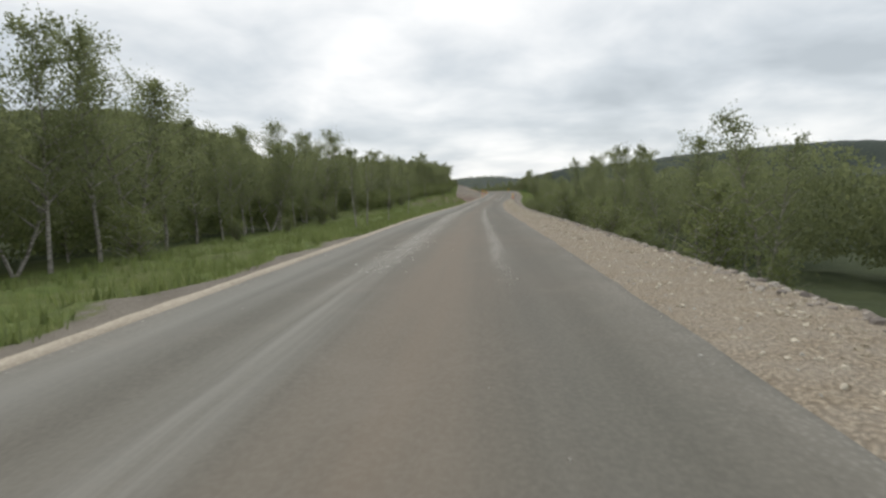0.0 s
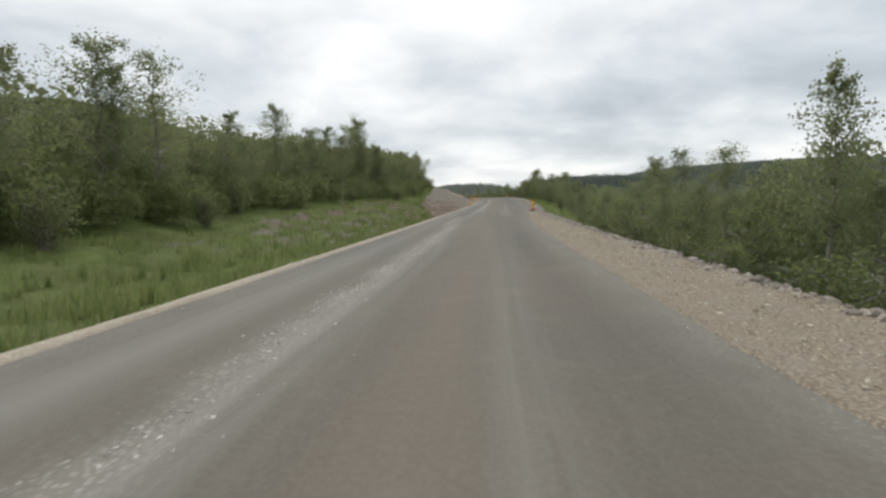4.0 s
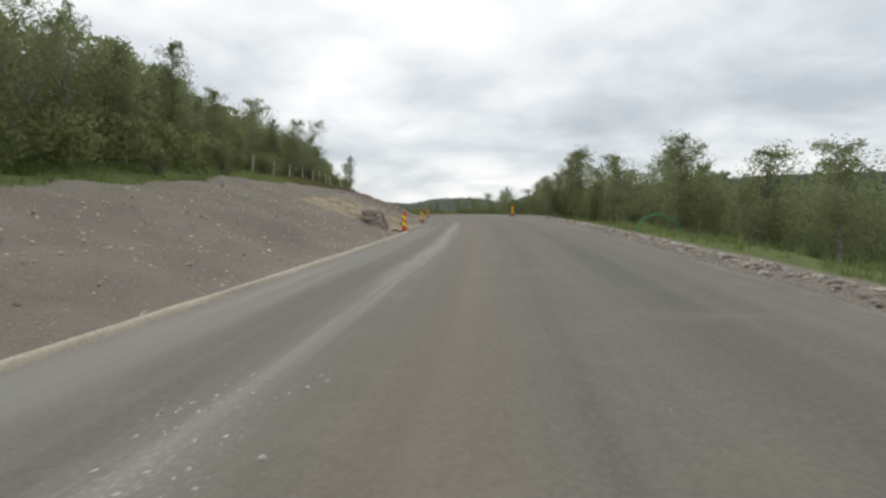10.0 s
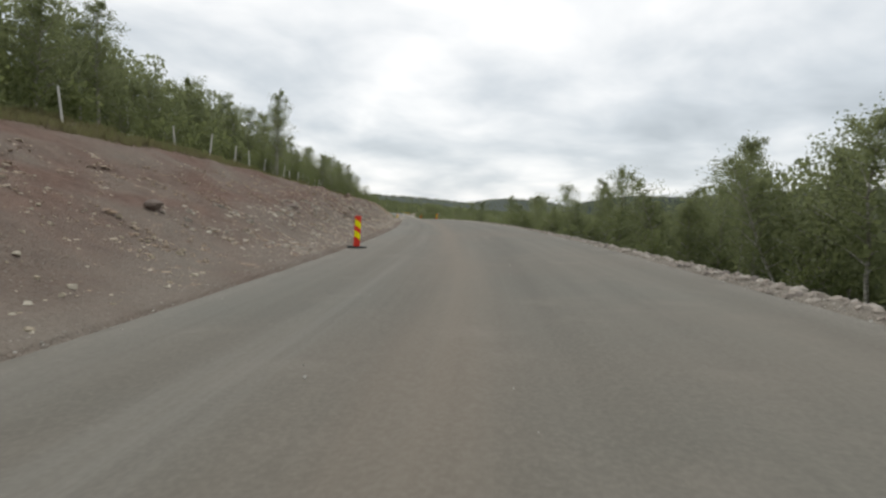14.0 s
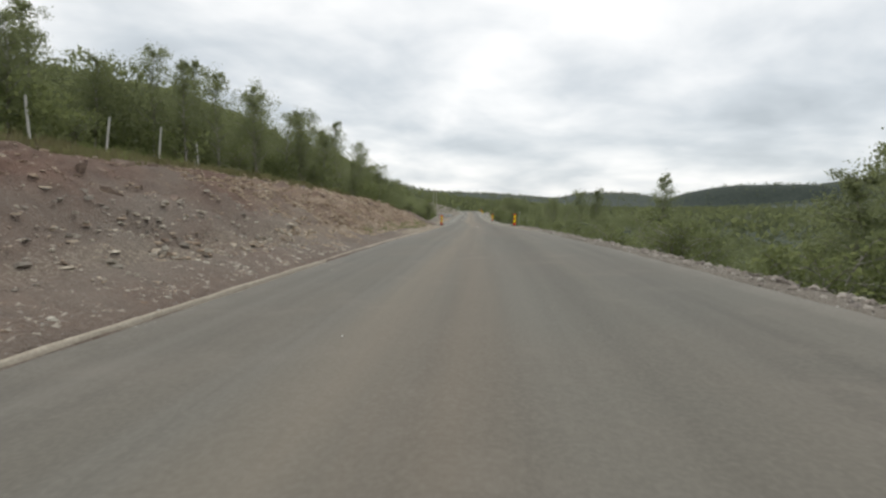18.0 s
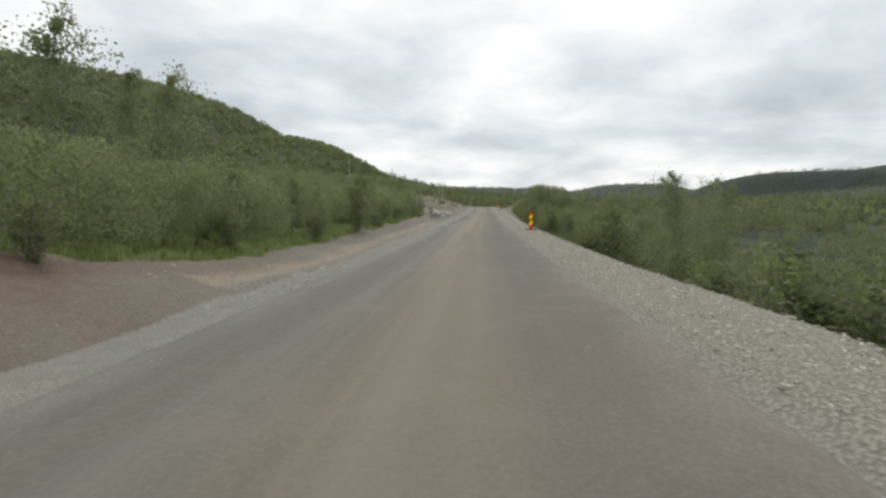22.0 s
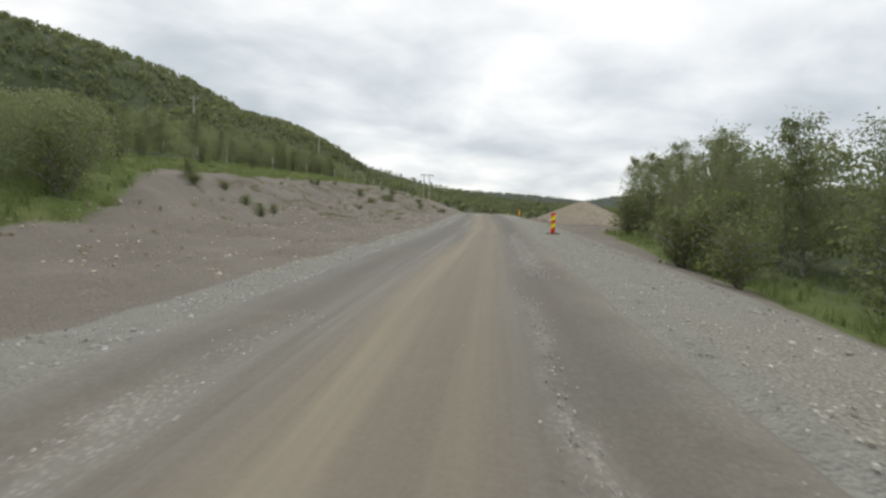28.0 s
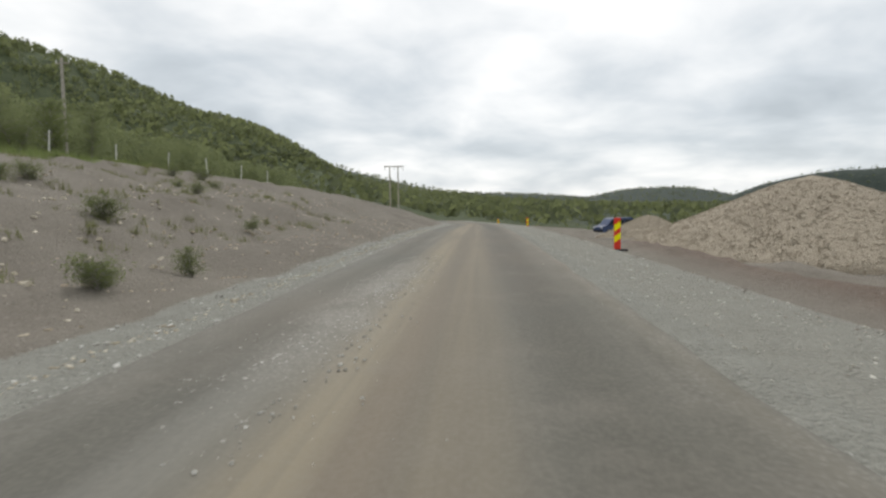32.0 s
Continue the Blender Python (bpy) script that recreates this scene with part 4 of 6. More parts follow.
# seconds at which they are passed, share of the height, nearest offset, kind
tree_line_left = table([-6, 5, 6, 8, 9, 12, 13, 16, 19, 20, 21, 22, 23, 25, 27.5, 29, 30.2, 40], [15.5, 16, 16, 15, 14.5, 16, 20.5, 18.5, 17.5, 16.5, 13, 9.5, 9.5, 10.5, 12, 14.5, 27, 27])
tall_left = table([-6, 4.2, 6.5, 7.8, 9, 11, 14, 18, 20, 21, 22, 22.8, 29, 40], [.94, .90, .72, .70, .78, .79, .77, .72, .64, .66, .50, .38, .40, .60])
tree_line_right = table([-6, 5, 6.5, 8, 9.5, 12, 16, 18, 20, 21, 26, 27.5, 30.7, 31.3, 33, 40], [12, 11.5, 11, 12, 12, 11.5, 11.5, 11, 11, 9, 8.5, 9, 10, 15, 21, 21])
tall_right = table([-6, 3.2, 4.4, 5, 7, 8.5, 10, 11.5, 13.3, 14, 15.5, 17.5, 19, 20, 23, 26, 27, 29, 29.5, 30.9, 31.3, 40], [.8, .8, .9, .9, .70, .52, .50, .56, .74, .74, .68, .66, .60, .55, .45, .45, .42, .4, .68, .68, .4, .4])
density = random.Random(5)
birch_first = [make_tree("birch_tree", "birch with pale slender trunk and dull green leaves", "tree", s, MAT_BIRCH, "roadside birches") for s in BIRCHES]
bush_first = [make_tree("bush", "low leafy willow bush with many thin stems", "bush", s, MAT_BUSH, "roadside bushes") for s in BUSHES]
used = set()


def plant(firsts, k, u, d, size, wide=1.0):
    at = place(u, d)
    m = Matrix.Translation(at) @ Matrix.Rotation(density.uniform(0, 6.28), 4, "Z") @ Matrix.Diagonal((size * wide, size * wide, size, 1))
    first = firsts[k % len(firsts)]
    if first.name not in used:
        used.add(first.name)
        first.matrix_world = m
        return first
    ob = copy_thing(first, Matrix())
    ob.matrix_basis = m
    return ob


def clear(u, d):
    """Keeps the piles, the van and the pipes free of trees."""
    if 32.6 < u < 40 and 0 < d < 26:
        return False
    return not (27 < u < 29 and -10 < d < 0)


count = 0
for side in (-1, 1):
    u = 0.9
    while u < 34.5:
        if side < 0:
            first_d, tall = tree_line_left(u), tall_left(u)
        else:
            first_d, tall = tree_line_right(u), tall_right(u)
        for row in range(1):
            d = side * (first_d + row * 3.4 + density.uniform(0, 3.0))
            uu = u + density.uniform(-0.12, 0.12)
            if clear(uu, d):
                s = tall * density.uniform(0.72, 1.12)
                plant(birch_first, density.randrange(5), uu, d, s, 1.0 if tall > 0.78 else 1.3 if tall > 0.6 else 1.7)
                count += 1
        u += 0.22 if side < 0 else 0.17 if 14.5 < u < 19 else 0.31
# single trees that stand out: when passed, offset, height of the top above the road
for u, d, top in ((3.89, -18.5, 8.4), (4.23, -18.8, 9.2), (4.93, -17.7, 6.5), (4.34, 18.8, 5.6), (5.0, 14.3, 6.3), (8.92, -16.3, 8.3), (14.8, 14.0, 7.9), (14.6, 12.6, 7.6), (14.9, 12.8, 6.9),
                  (15.2, 13.6, 5.0), (17.5, -14.7, 10.8), (17.7, -15.6, 9.5), (13.96, 19.6, 6.6), (13.5, 17, 6.2), (16.34, 15.2, 5.8), (22.1, -17.1, 9.7), (21.98, -12.8, 8.8), (21.5, -14.0, 9.5), (21.2, -15.5, 10.0), (20.9, -14.5, 9.0), (21.7, -16.0, 9.4), (23.1, 13.1, 4.2), (25.0, 14.0, 3.9), (25.25, 14.8, 3.7), (24.7, 14.0, 3.6),
                  (29.8, 10.0, 5.2), (30.0, 9.4, 4.8), (6.9, 13.0, 3.2), (7.6, 14.5, 3.4), (31.0, 10.5, 6.2), (31.15, 11.5, 5.8), (30.9, 12.0, 6.0),
                  (1.3, -16.0, 8.0), (1.5, -16.2, 8.6), (1.72, -16.6, 8.5), (1.92, -17.0, 8.0), (2.2, -17.5, 6.6), (2.5, -17.3, 6.6), (2.75, -18.0, 6.8), (3.0, -17.6, 7.0), (3.3, -17.0, 6.8), (3.6, -17.8, 7.2),
                  (20.4, -15.0, 9.3), (20.6, -16.0, 9.2), (20.1, -15.5, 9.2), (19.8, -15.2, 8.6), (23.45, -16.0, 7.6), (23.74, -16.0, 8.5), (23.25, -16.5, 9.0),
                  (30.6, 9.8, 6.0), (30.4, 10.5, 6.2), (30.3, 12.0, 6.5), (30.1, 11.0, 6.2), (29.9, 12.5, 6.5), (30.7, 11.5, 5.6), (30.5, 13.0, 6.0), (29.6, 10.8, 6.0),
                  (8.45, -16.8, 10.7), (8.6, -17.4, 10.3), (9.7, 23.7, 6.7), (9.4, 22.0, 6.2), (9.0, 24.0, 7.0),
                  (16.0, 12.4, 5.0), (16.6, 12.8, 4.8), (17.1, 12.0, 4.6), (17.6, 13.2, 4.4), (15.7, 14.5, 5.2), (18.2, 12.4, 4.2), (21.75, 7.0, 2.6), (22.3, 18.6, 5.6), (19.5, 14.0, 4.0), (19.7, 15.0, 4.2), (23.2, 15.0, 4.7)):
    if 29.4 < u < 31.3 and d > 0:
        top *= 0.86
    h = top - float(place(u, d)[2] - line_at(y_of(u))[1])
    k = density.randrange(5)
    plant(birch_first, k, u, d, h / (9.2, 8.3, 9.7, 7.4, 8.7)[k])
slender_first = [make_tree("birch_tree", "slender young birch with a bare pale trunk on the grass verge", "tree", SLENDER, MAT_BIRCH, "roadside birches")]
for u, d, top in ((2.25, -7.7, 4.4), (2.75, -8.6, 4.6), (2.96, -7.5, 4.2), (3.9, -8.0, 4.3), (7.35, -13.6, 5.6), (14.98, 10.6, 5.0)):
    plant(slender_first, 0, u, d, (top - float(place(u, d)[2] - line_at(y_of(u))[1])) / 7.1)
for k in range(110):
    side = -1 if k % 2 else 1
    u = 1.0 + 33 * (k + density.random()) / 110
    near = (tree_line_left(u) if side < 0 else tree_line_right(u)) - density.uniform(0.5, 2.6)
    if side > 0:
        near = max(near, float(berm(u)) + 2.6)
    if clear(u, side * near):
        plant(bush_first, density.randrange(3), u, side * near, density.uniform(0.45, 0.95))


for k in range(110):
    u = (0.8 + 6.2 * density.random()) if k < 35 else (16.5 + 12.8 * density.random())
    d = float(berm(u)) + density.uniform(1.6, 4.2)
    plant(bush_first, density.randrange(3), u, d, density.uniform(0.45, 0.95), 1.2)


for k in range(34):
    plant(bush_first, density.randrange(3), 30.3 + 1.1 * density.random(), 11.5 + 4.5 * density.random(), density.uniform(0.5, 0.95), 1.25)


# woods further back, joined
def low_tree(seed, tall, wide, n, leaf):
    r = np.random.RandomState(seed)
    h = r.uniform(0.18, 1.0, n)
    rad = wide * np.sin(np.pi * np.clip(0.15 + 0.8 * (h - 0.18) / 0.82, 0, 1)) ** 0.6 * np.sqrt(r.uniform(0.1, 1, n))
    a = r.uniform(0, 6.283, n)
    c = np.stack([rad * np.cos(a), rad * np.sin(a), h * tall], -1) + r.normal(0, 0.12, (n, 3))
    x = r.normal(0, 1, (n, 3))
    x /= np.linalg.norm(x, axis=1)[:, None]
    y = np.cross(x, r.normal(0, 1, (n, 3)))
    y /= np.linalg.norm(y, axis=1)[:, None]
    z = leaf * r.uniform(0.6, 1.4, n)[:, None]
    V = np.zeros((n * 4, 3))
    V[0::4], V[1::4], V[2::4], V[3::4] = c - x * z * 0.6, c + y * z * 0.45, c + x * z * 0.7, c - y * z * 0.45
    t = np.array([[0.07, 0, 0], [-0.035, 0.06, 0], [-0.035, -0.06, 0], [0.0, 0, tall * 0.95]])
    F = np.arange(n * 4).reshape(-1, 4)
    return np.concatenate([V, t]), np.concatenate([F, np.array([[n * 4, n * 4 + 1, n * 4 + 3, n * 4 + 3]])[:, [0, 1, 2, 2]][:0].reshape(0, 4)])


def woods(name, label, shapes, us, ds, sizes, mat, seed):
    ok = np.array([clear(a, b) for a, b in zip(us, ds)])
    us, ds, sizes = us[ok], ds[ok], sizes[ok]
    pos = np.stack(list(place(us, ds)), -1)
    return tagged(scattered(name, shapes, pos, sizes, mat, seed, tip=False), label, "forest", kind="stuff")


WOOD = [low_tree(k, 8.0, 2.3, 190, 0.50) for k in range(4)]
BUSHY = [low_tree(80 + k, 8.0, 4.0, 420, 0.48) for k in range(4)]
NEAR_BUSHY = [low_tree(90 + k, 8.0, 3.4, 1100, 0.24) for k in range(4)]
NEAR_WOOD = [low_tree(60 + k, 8.0, 1.8, 470, 0.28) for k in range(3)]
r = np.random.RandomState(77)
n = 330
us = r.uniform(-1.0, 36, n)
ds = -(tree_line_left(us) + r.uniform(3, 8, n))
size = tall_left(us) * r.uniform(0.7, 1.12, n)
for name, shapes, on in (("birch_thicket", NEAR_WOOD, us < 21.5), ("willow_thicket", NEAR_BUSHY, us >= 21.5)):
    woods(name, "thick growth behind the edge of the wood", shapes, us[on], ds[on], size[on], MAT_BIRCH, 11)
us = r.uniform(21.8, 29.6, 150)
ds = -(tree_line_left(us) + r.uniform(-0.8, 3.5, 150))
woods("willow_edge", "low round willow growth along the grassy verge", NEAR_BUSHY, us, ds, r.uniform(0.22, 0.40, 150), MAT_BIRCH, 19)
us = r.uniform(-1.0, 36, n)
ds = tree_line_right(us) + r.uniform(3, 8, n)
woods("birch_thicket_right", "thick birch growth behind the edge of the wood", NEAR_BUSHY, us, ds, tall_right(us) * r.uniform(0.65, 1.05, n), MAT_BIRCH, 12)
n = 230
us = r.uniform(6.0, 21.0, n)
ds = -(tree_line_left(us) + r.uniform(0.8, 5.5, n))
woods("birch_thicket_edge", "thick birch growth along the upper edge of the bank", NEAR_WOOD, us, ds, tall_left(us) * r.uniform(0.72, 1.0, n), MAT_BIRCH, 16)
n = 130
us = r.uniform(14.4, 19.6, n)
ds = tree_line_right(us) + r.uniform(0.5, 6, n)
woods("birch_thicket_bend", "thick dark birch growth along the outer side of the bend", NEAR_WOOD, us, ds, tall_right(us) * r.uniform(0.8, 1.05, n), MAT_BIRCH, 13)
# undergrowth that closes the foot of the wood on the bank top
SCRUB = [low_tree(120 + k, 2.6, 1.5, 300, 0.17) for k in range(4)]
n = 520
us = np.where(r.uniform(0, 1, n) < 0.75, r.uniform(4.8, 13.2, n), r.uniform(13.2, 22, n))
ds = -tree_line_left(us) + r.uniform(-3.0, 1.4, n)
woods("bank_undergrowth", "dense low scrub closing the foot of the birch wood", SCRUB, us, ds, r.uniform(0.5, 1.0, n), MAT_BUSH, 17)
n = 160
us = r.uniform(0.5, 6.2, n)
ds = -18.0 - 4.5 * r.uniform(0, 1, n)
woods("wood_undergrowth", "dense low scrub under the birches beyond the verge", SCRUB, us, ds, r.uniform(0.7, 1.3, n), MAT_BUSH, 18)
n = 1150
us = r.uniform(-1.5, 40, n)
ds = -(tree_line_left(us) + 6 + 42 * r.uniform(0, 1, n) ** 1.4)
size = tall_left(us) * r.uniform(0.7, 1.15, n)
for name, shapes, on in (("birch_wood", WOOD, us < 21.5), ("low_birch_wood", BUSHY, us >= 21.5)):
    woods(name, "dense birch wood on the slope above the road", shapes, us[on], ds[on], size[on], MAT_BIRCH, 1)
n = 1050
us = r.uniform(-1.5, 40, n)
ds = tree_line_right(us) + 6 + 55 * r.uniform(0, 1, n) ** 1.3
woods("birch_wood_right", "dense birch wood in the low ground beside the road", BUSHY, us, ds, np.minimum(tall_right(us), 0.75) * r.uniform(0.5, 1.1, n), MAT_BIRCH, 2)
# canopy of the far hills
CLUMP = [low_tree(40 + k, 4.4, 2.2, 9, 1.45) for k in range(4)]
n = 40000
fx, fy = np.where(r.uniform(0, 1, n) < 0.7, r.uniform(-800, 500, n), r.uniform(-900, 1300, n)), np.concatenate([r.uniform(60, 1000, n * 3 // 4), r.uniform(500, 2100, n - n * 3 // 4)])
lx, lz, lu, lc = line_at(fy)
fd = (fx - lx) * lc
keep = (np.hypot(fx - 826, fy - 1575) > 45) & (np.abs(fd) > np.where(fy > y_of(40) + 25, 0, np.where(fy > y_of(40), 14, 60))) & (np.abs(fd) < 1400)
fx, fy, fd = fx[keep], fy[keep], fd[keep]
hx, hy = r.uniform(-640, -130, 17000), r.uniform(330, 960, 17000)
hd = (hx - line_at(hy)[0]) * line_at(hy)[3]
on_hill = (hd < -62) & (far_height(hx, hy) > 3)
fx, fy, fd = np.concatenate([fx, hx[on_hill]]), np.concatenate([fy, hy[on_hill]]), np.concatenate([fd, hd[on_hill]])
# clumps past this distance get the haze-tinted leaf colour
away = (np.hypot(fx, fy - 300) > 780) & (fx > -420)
for name, label, mat, on in (("hillside_woods", "low birch woods covering the hillside above the valley", MAT_FAR, ~away & (fd < 0) & (fx < -170)), ("valley_woods", "dense birch woods filling the low valley", MAT_VALLEY, ~away & ((fd >= 0) | (fx >= -170))), ("fell_scrub", "dark low scrub on the distant fells, tinted with bluish haze", MAT_HAZY_FELL, away)):
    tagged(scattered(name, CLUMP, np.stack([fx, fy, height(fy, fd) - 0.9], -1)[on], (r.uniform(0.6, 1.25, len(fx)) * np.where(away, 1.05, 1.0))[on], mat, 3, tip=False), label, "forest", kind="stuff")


# last snow in gullies of the far mountain
MAT_SNOW = plain("old_snow", (0.82, 0.84, 0.86), 0.7, 0.06, 0.2)
for sx, sy, wide in ((827.0, 1573.0, 9.0), (824.0, 1592.0, 10.0)):
    q = np.random.RandomState(int(sy))
    rr, aa = np.meshgrid(np.linspace(0.0, 1.0, 6), np.linspace(0, 2 * np.pi, 18, endpoint=False), indexing="ij")
    reach = 1 + 0.35 * np.interp(aa, np.linspace(0, 2 * np.pi, 10), q.uniform(-1, 1, 10), period=2 * np.pi)
    px, py = sx + rr * wide * reach * np.cos(aa), sy + rr * wide * 1.6 * reach * np.sin(aa)
    x0, z0, uu, cc = line_at(py)
    pz = height(py, (px - x0) * cc) + 1.2 * (1 - rr ** 4) - 0.3
    i, j = np.arange(5)[:, None] * 18, np.arange(18)[None]
    F = np.stack([i + j, i + 18 + j, i + 18 + (j + 1) % 18, i + (j + 1) % 18], -1).reshape(-1, 4)
    ob = mesh_object("snow_patch", np.stack([px, py, pz], -1).reshape(-1, 3), F, MAT_SNOW)
    tagged(ob, "small white patch of old snow on a distant mountainside", "snow patch", group="snow patches")

# ---- grass ----
def tuft(seed, blades=16):
    r = np.random.RandomState(seed)
    V, F = [], []
    for k in range(blades):
        a, l, o = r.uniform(0, 6.28), r.uniform(0.2, 0.5), r.normal(0, 0.14, 2)
        t = np.array([math.cos(a), math.sin(a), 0])
        w = np.array([-t[1], t[0], 0]) * 0.018
        base = np.array([o[0], o[1], -0.03])
        tip = base + t * l * r.uniform(0.1, 0.6) + np.array([0, 0, l])
        n = len(V)
        V += [base - w, base + w, tip]
        F.append((n, n + 1, n + 2))
    return np.array(V), np.array(F)


TUFTS = [tuft(k) for k in range(4)]
n = 15000
us = r.uniform(-0.5, 34, n)
left = r.uniform(0, 1, n) < 0.72
off = 9 * r.uniform(0, 1, n) ** 1.5
ds = np.where(left, edge_left(us) - grass_from(us) - off, berm(us) + gr_from(us) + 0.3 + off * 0.6)
few = (us > 13.2) & (us < 22.3) & left & (off < 4.5) & (r.uniform(0, 1, n) < 0.8)
us, ds, left = us[~few], ds[~few], left[~few]
n = len(us)
pos = np.stack(list(place(us, ds)), -1)
tagged(scattered("grass_tufts", TUFTS, pos, r.uniform(0.45, 1.15, n) * np.where(left & (us < 6), 1.15, 1.0), MAT_GRASS, 4, tip=False), "rough green grass tufts on the verges", "grass", kind="stuff")

n = 6500
us = r.uniform(28.3, 34, n)
ds = edge_left(us) - 4.0 - 11.0 * r.uniform(0, 1, n) - 2 * (us < 30)
some = bumps(us * 16, ds * 1.3, 5.0, 81) > np.where(us < 30, 0.5, 0.18)
us, ds = us[some], ds[some]
n = len(us)
pos = np.stack(list(place(us, ds)), -1)
tagged(scattered("dry_weeds", TUFTS, pos, r.uniform(0.25, 0.65, n), MAT_DRY, 14, tip=False), "dry olive weeds growing on the gravel bank", "weeds", kind="stuff")
n = 7000
us = r.uniform(13.3, 22.2, n)
ds = edge_left(us) - grass_from(us) + 0.5 - 5.0 * r.uniform(0, 1, n) ** 1.3
pos = np.stack(list(place(us, ds)), -1)
tagged(scattered("heath_weeds", TUFTS, pos, r.uniform(0.4, 1.0, n), MAT_HEATH, 15, tip=False), "brownish heath and dry grass along the bank top", "heath", kind="stuff")

# ---- stones ----
n = 14000
us = np.where(r.uniform(0, 1, n) < 0.75, r.uniform(0, 21, n), r.uniform(21, 34, n))
ds = berm(us) + r.normal(0.10, 0.20, n)
size = (0.05 + 0.21 * r.uniform(0, 1, n) ** 2.2) * np.where((us > 3) & (us < 21.5), 1.0, 0.75) * np.where((us > 5.5) & (us < 9.3), 1.35, 1.0) * np.where(us > 21.5, 0.33, 1.0)
pos = np.stack(list(place(us, ds)), -1)
tagged(scattered("berm_stones", STONES, pos, size, MAT_ROCK, 5), "line of broken grey stones along the road edge", "stones", kind="stuff")
n = 9500
us = r.uniform(7.6, 14.8, n)
ds = edge_left(us) - 0.3 - 7.5 * r.uniform(0, 1, n) ** 0.8
pos = np.stack(list(place(us, ds)), -1)
tagged(scattered("bank_stones", CHIPS, pos, 0.022 + 0.11 * r.uniform(0, 1, n) ** 3.5, MAT_TANSTONE, 25), "pale broken stones strewn over the earth bank", "stones", kind="stuff")
n = 11000
us = r.uniform(28.6, 34.5, n)
ds = edge_left(us) - np.where(r.uniform(0, 1, n) < 0.45, np.interp(us, (29, 31, 32.6), (1.15, 1.0, 0.55)) + r.normal(0, 0.10, n), 1.6 + 9 * r.uniform(0, 1, n))
pos = np.stack(list(place(us, ds)), -1)
tagged(scattered("verge_stones", CHIPS, pos, (0.02 + 0.12 * r.uniform(0, 1, n) ** 3.5) * np.where(ds > edge_left(us) - 1.55, 0.45, 1.0), MAT_TANSTONE, 26), "pale broken stones on the verge and gravel bank", "stones", kind="stuff")
SLABS = [chip_shape(90 + k, 0.42) for k in range(8)]
n = 84000
us = np.where(r.uniform(0, 1, n) < 0.88, np.where(r.uniform(0, 1, n) < 0.42, r.uniform(14.6, 19.2, n), r.uniform(19.0, 21.6, n)), r.uniform(7, 34, n))
off = 0.35 + 6.5 * r.uniform(0, 1, n) ** np.where((us > 14.6) & (us < 19.1), 1.9, np.where((us >= 19.1) & (us < 21.7), 1.3, 1.0)) + 0.75 * np.clip(us - 19, 0, 1) * (us < 21.7)
# stones gather in bands that run along the cut
gather = bumps(us * 16, off * 6.0, 11.0, 65) > np.where((us > 17.0) & (us < 19.1), -0.12, -2.0)
us, off = us[gather], off[gather]
n = len(us)
ds = edge_left(us) - off
ok = off < grass_from(us) + 0.5
us, ds = us[ok], ds[ok]
size = (0.028 + 0.15 * r.uniform(0, 1, len(us)) ** np.where((us > 19.1) & (us < 21.7), 2.9, np.where((us > 14.9) & (us < 17.2), 2.6, 4.8))) * np.where((us > 14.5) & (us < 21.7), 0.85 + 0.3 * (ds > edge_left(us) - 1.8), 0.62)
pos = np.stack(list(place(us, ds)), -1) - np.stack([0 * size, 0 * size, size * 0.30], -1)
m = 8200
lus = np.where(r.uniform(0, 1, m) < 0.42, r.uniform(14.9, 17.2, m), r.uniform(17.2, 19.2, m))
lpos = np.stack(list(place(lus, edge_left(lus) - 0.3 - 3.0 * r.uniform(0, 1, m) ** np.where(lus < 17.2, 1.2, 1.9))), -1)
lsize = (0.05 + 0.24 * r.uniform(0, 1, m) ** 2.6) * np.where(lus < 17.2, 1.0, 0.62)
lpos[:, 2] -= lsize * 0.22
tagged(scattered("fallen_rocks", SLABS, lpos, lsize[:, None] * np.stack([r.uniform(0.8, 1.6, m), r.uniform(0.6, 1.2, m), r.uniform(0.6, 1.2, m)], -1), MAT_FALLEN, 63), "angular grey and tan rocks fallen along the foot of the bank", "rocks", kind="stuff")
LEDGES = [chip_shape(140 + k, 0.8) for k in range(6)]
m = 80
lus, loff = r.uniform(17.4, 20.6, m), r.uniform(3.2, 5.2, m)
lpos = np.stack(list(place(lus, edge_left(lus) - loff)), -1) - np.array([0, 0, 0.12])
tagged(scattered("rock_ledges", LEDGES, lpos, np.stack([r.uniform(0.2, 0.5, m), r.uniform(0.3, 0.9, m), r.uniform(0.2, 0.42, m)], -1), MAT_LEDGE, 61), "broken purple-grey rock ledges showing in the cut bank", "rock", kind="stuff")
m = 80
lus = r.uniform(19.6, 21.4, m)
lpos = np.stack(list(place(lus, edge_left(lus) - r.uniform(1.1, 1.9, m))), -1)
tagged(scattered("ditch_weeds", TUFTS, lpos, r.uniform(0.3, 0.65, m), MAT_GRASS, 62, tip=False), "sparse green weeds along the foot of the scree", "weeds", kind="stuff")
form = size[:, None] * np.stack([r.uniform(0.9, 2.0, len(us)), r.uniform(0.6, 1.2, len(us)), r.uniform(0.35, 0.9, len(us))], -1)
scree = (us > 19.0) & (us < 21.7)
for name, label, mat, on in (("bank_rubble", "loose angular rubble lying on the cut bank", MAT_RUBBLE, ~scree), ("bank_scree", "flat tan slabs of scree sliding down to the road", MAT_SCREE, scree)):
    tagged(scattered(name, SLABS, pos[on], form[on], mat, 6), label, "rubble", kind="stuff")
n = 22000
us = r.uniform(0, 33.5, n)
kind = r.uniform(0, 1, n)
shoulder_d = edge_right(us) + (berm(us) - edge_right(us)) * r.uniform(-0.1, 1, n)
pk = r.randint(0, len(PATCHES), n)
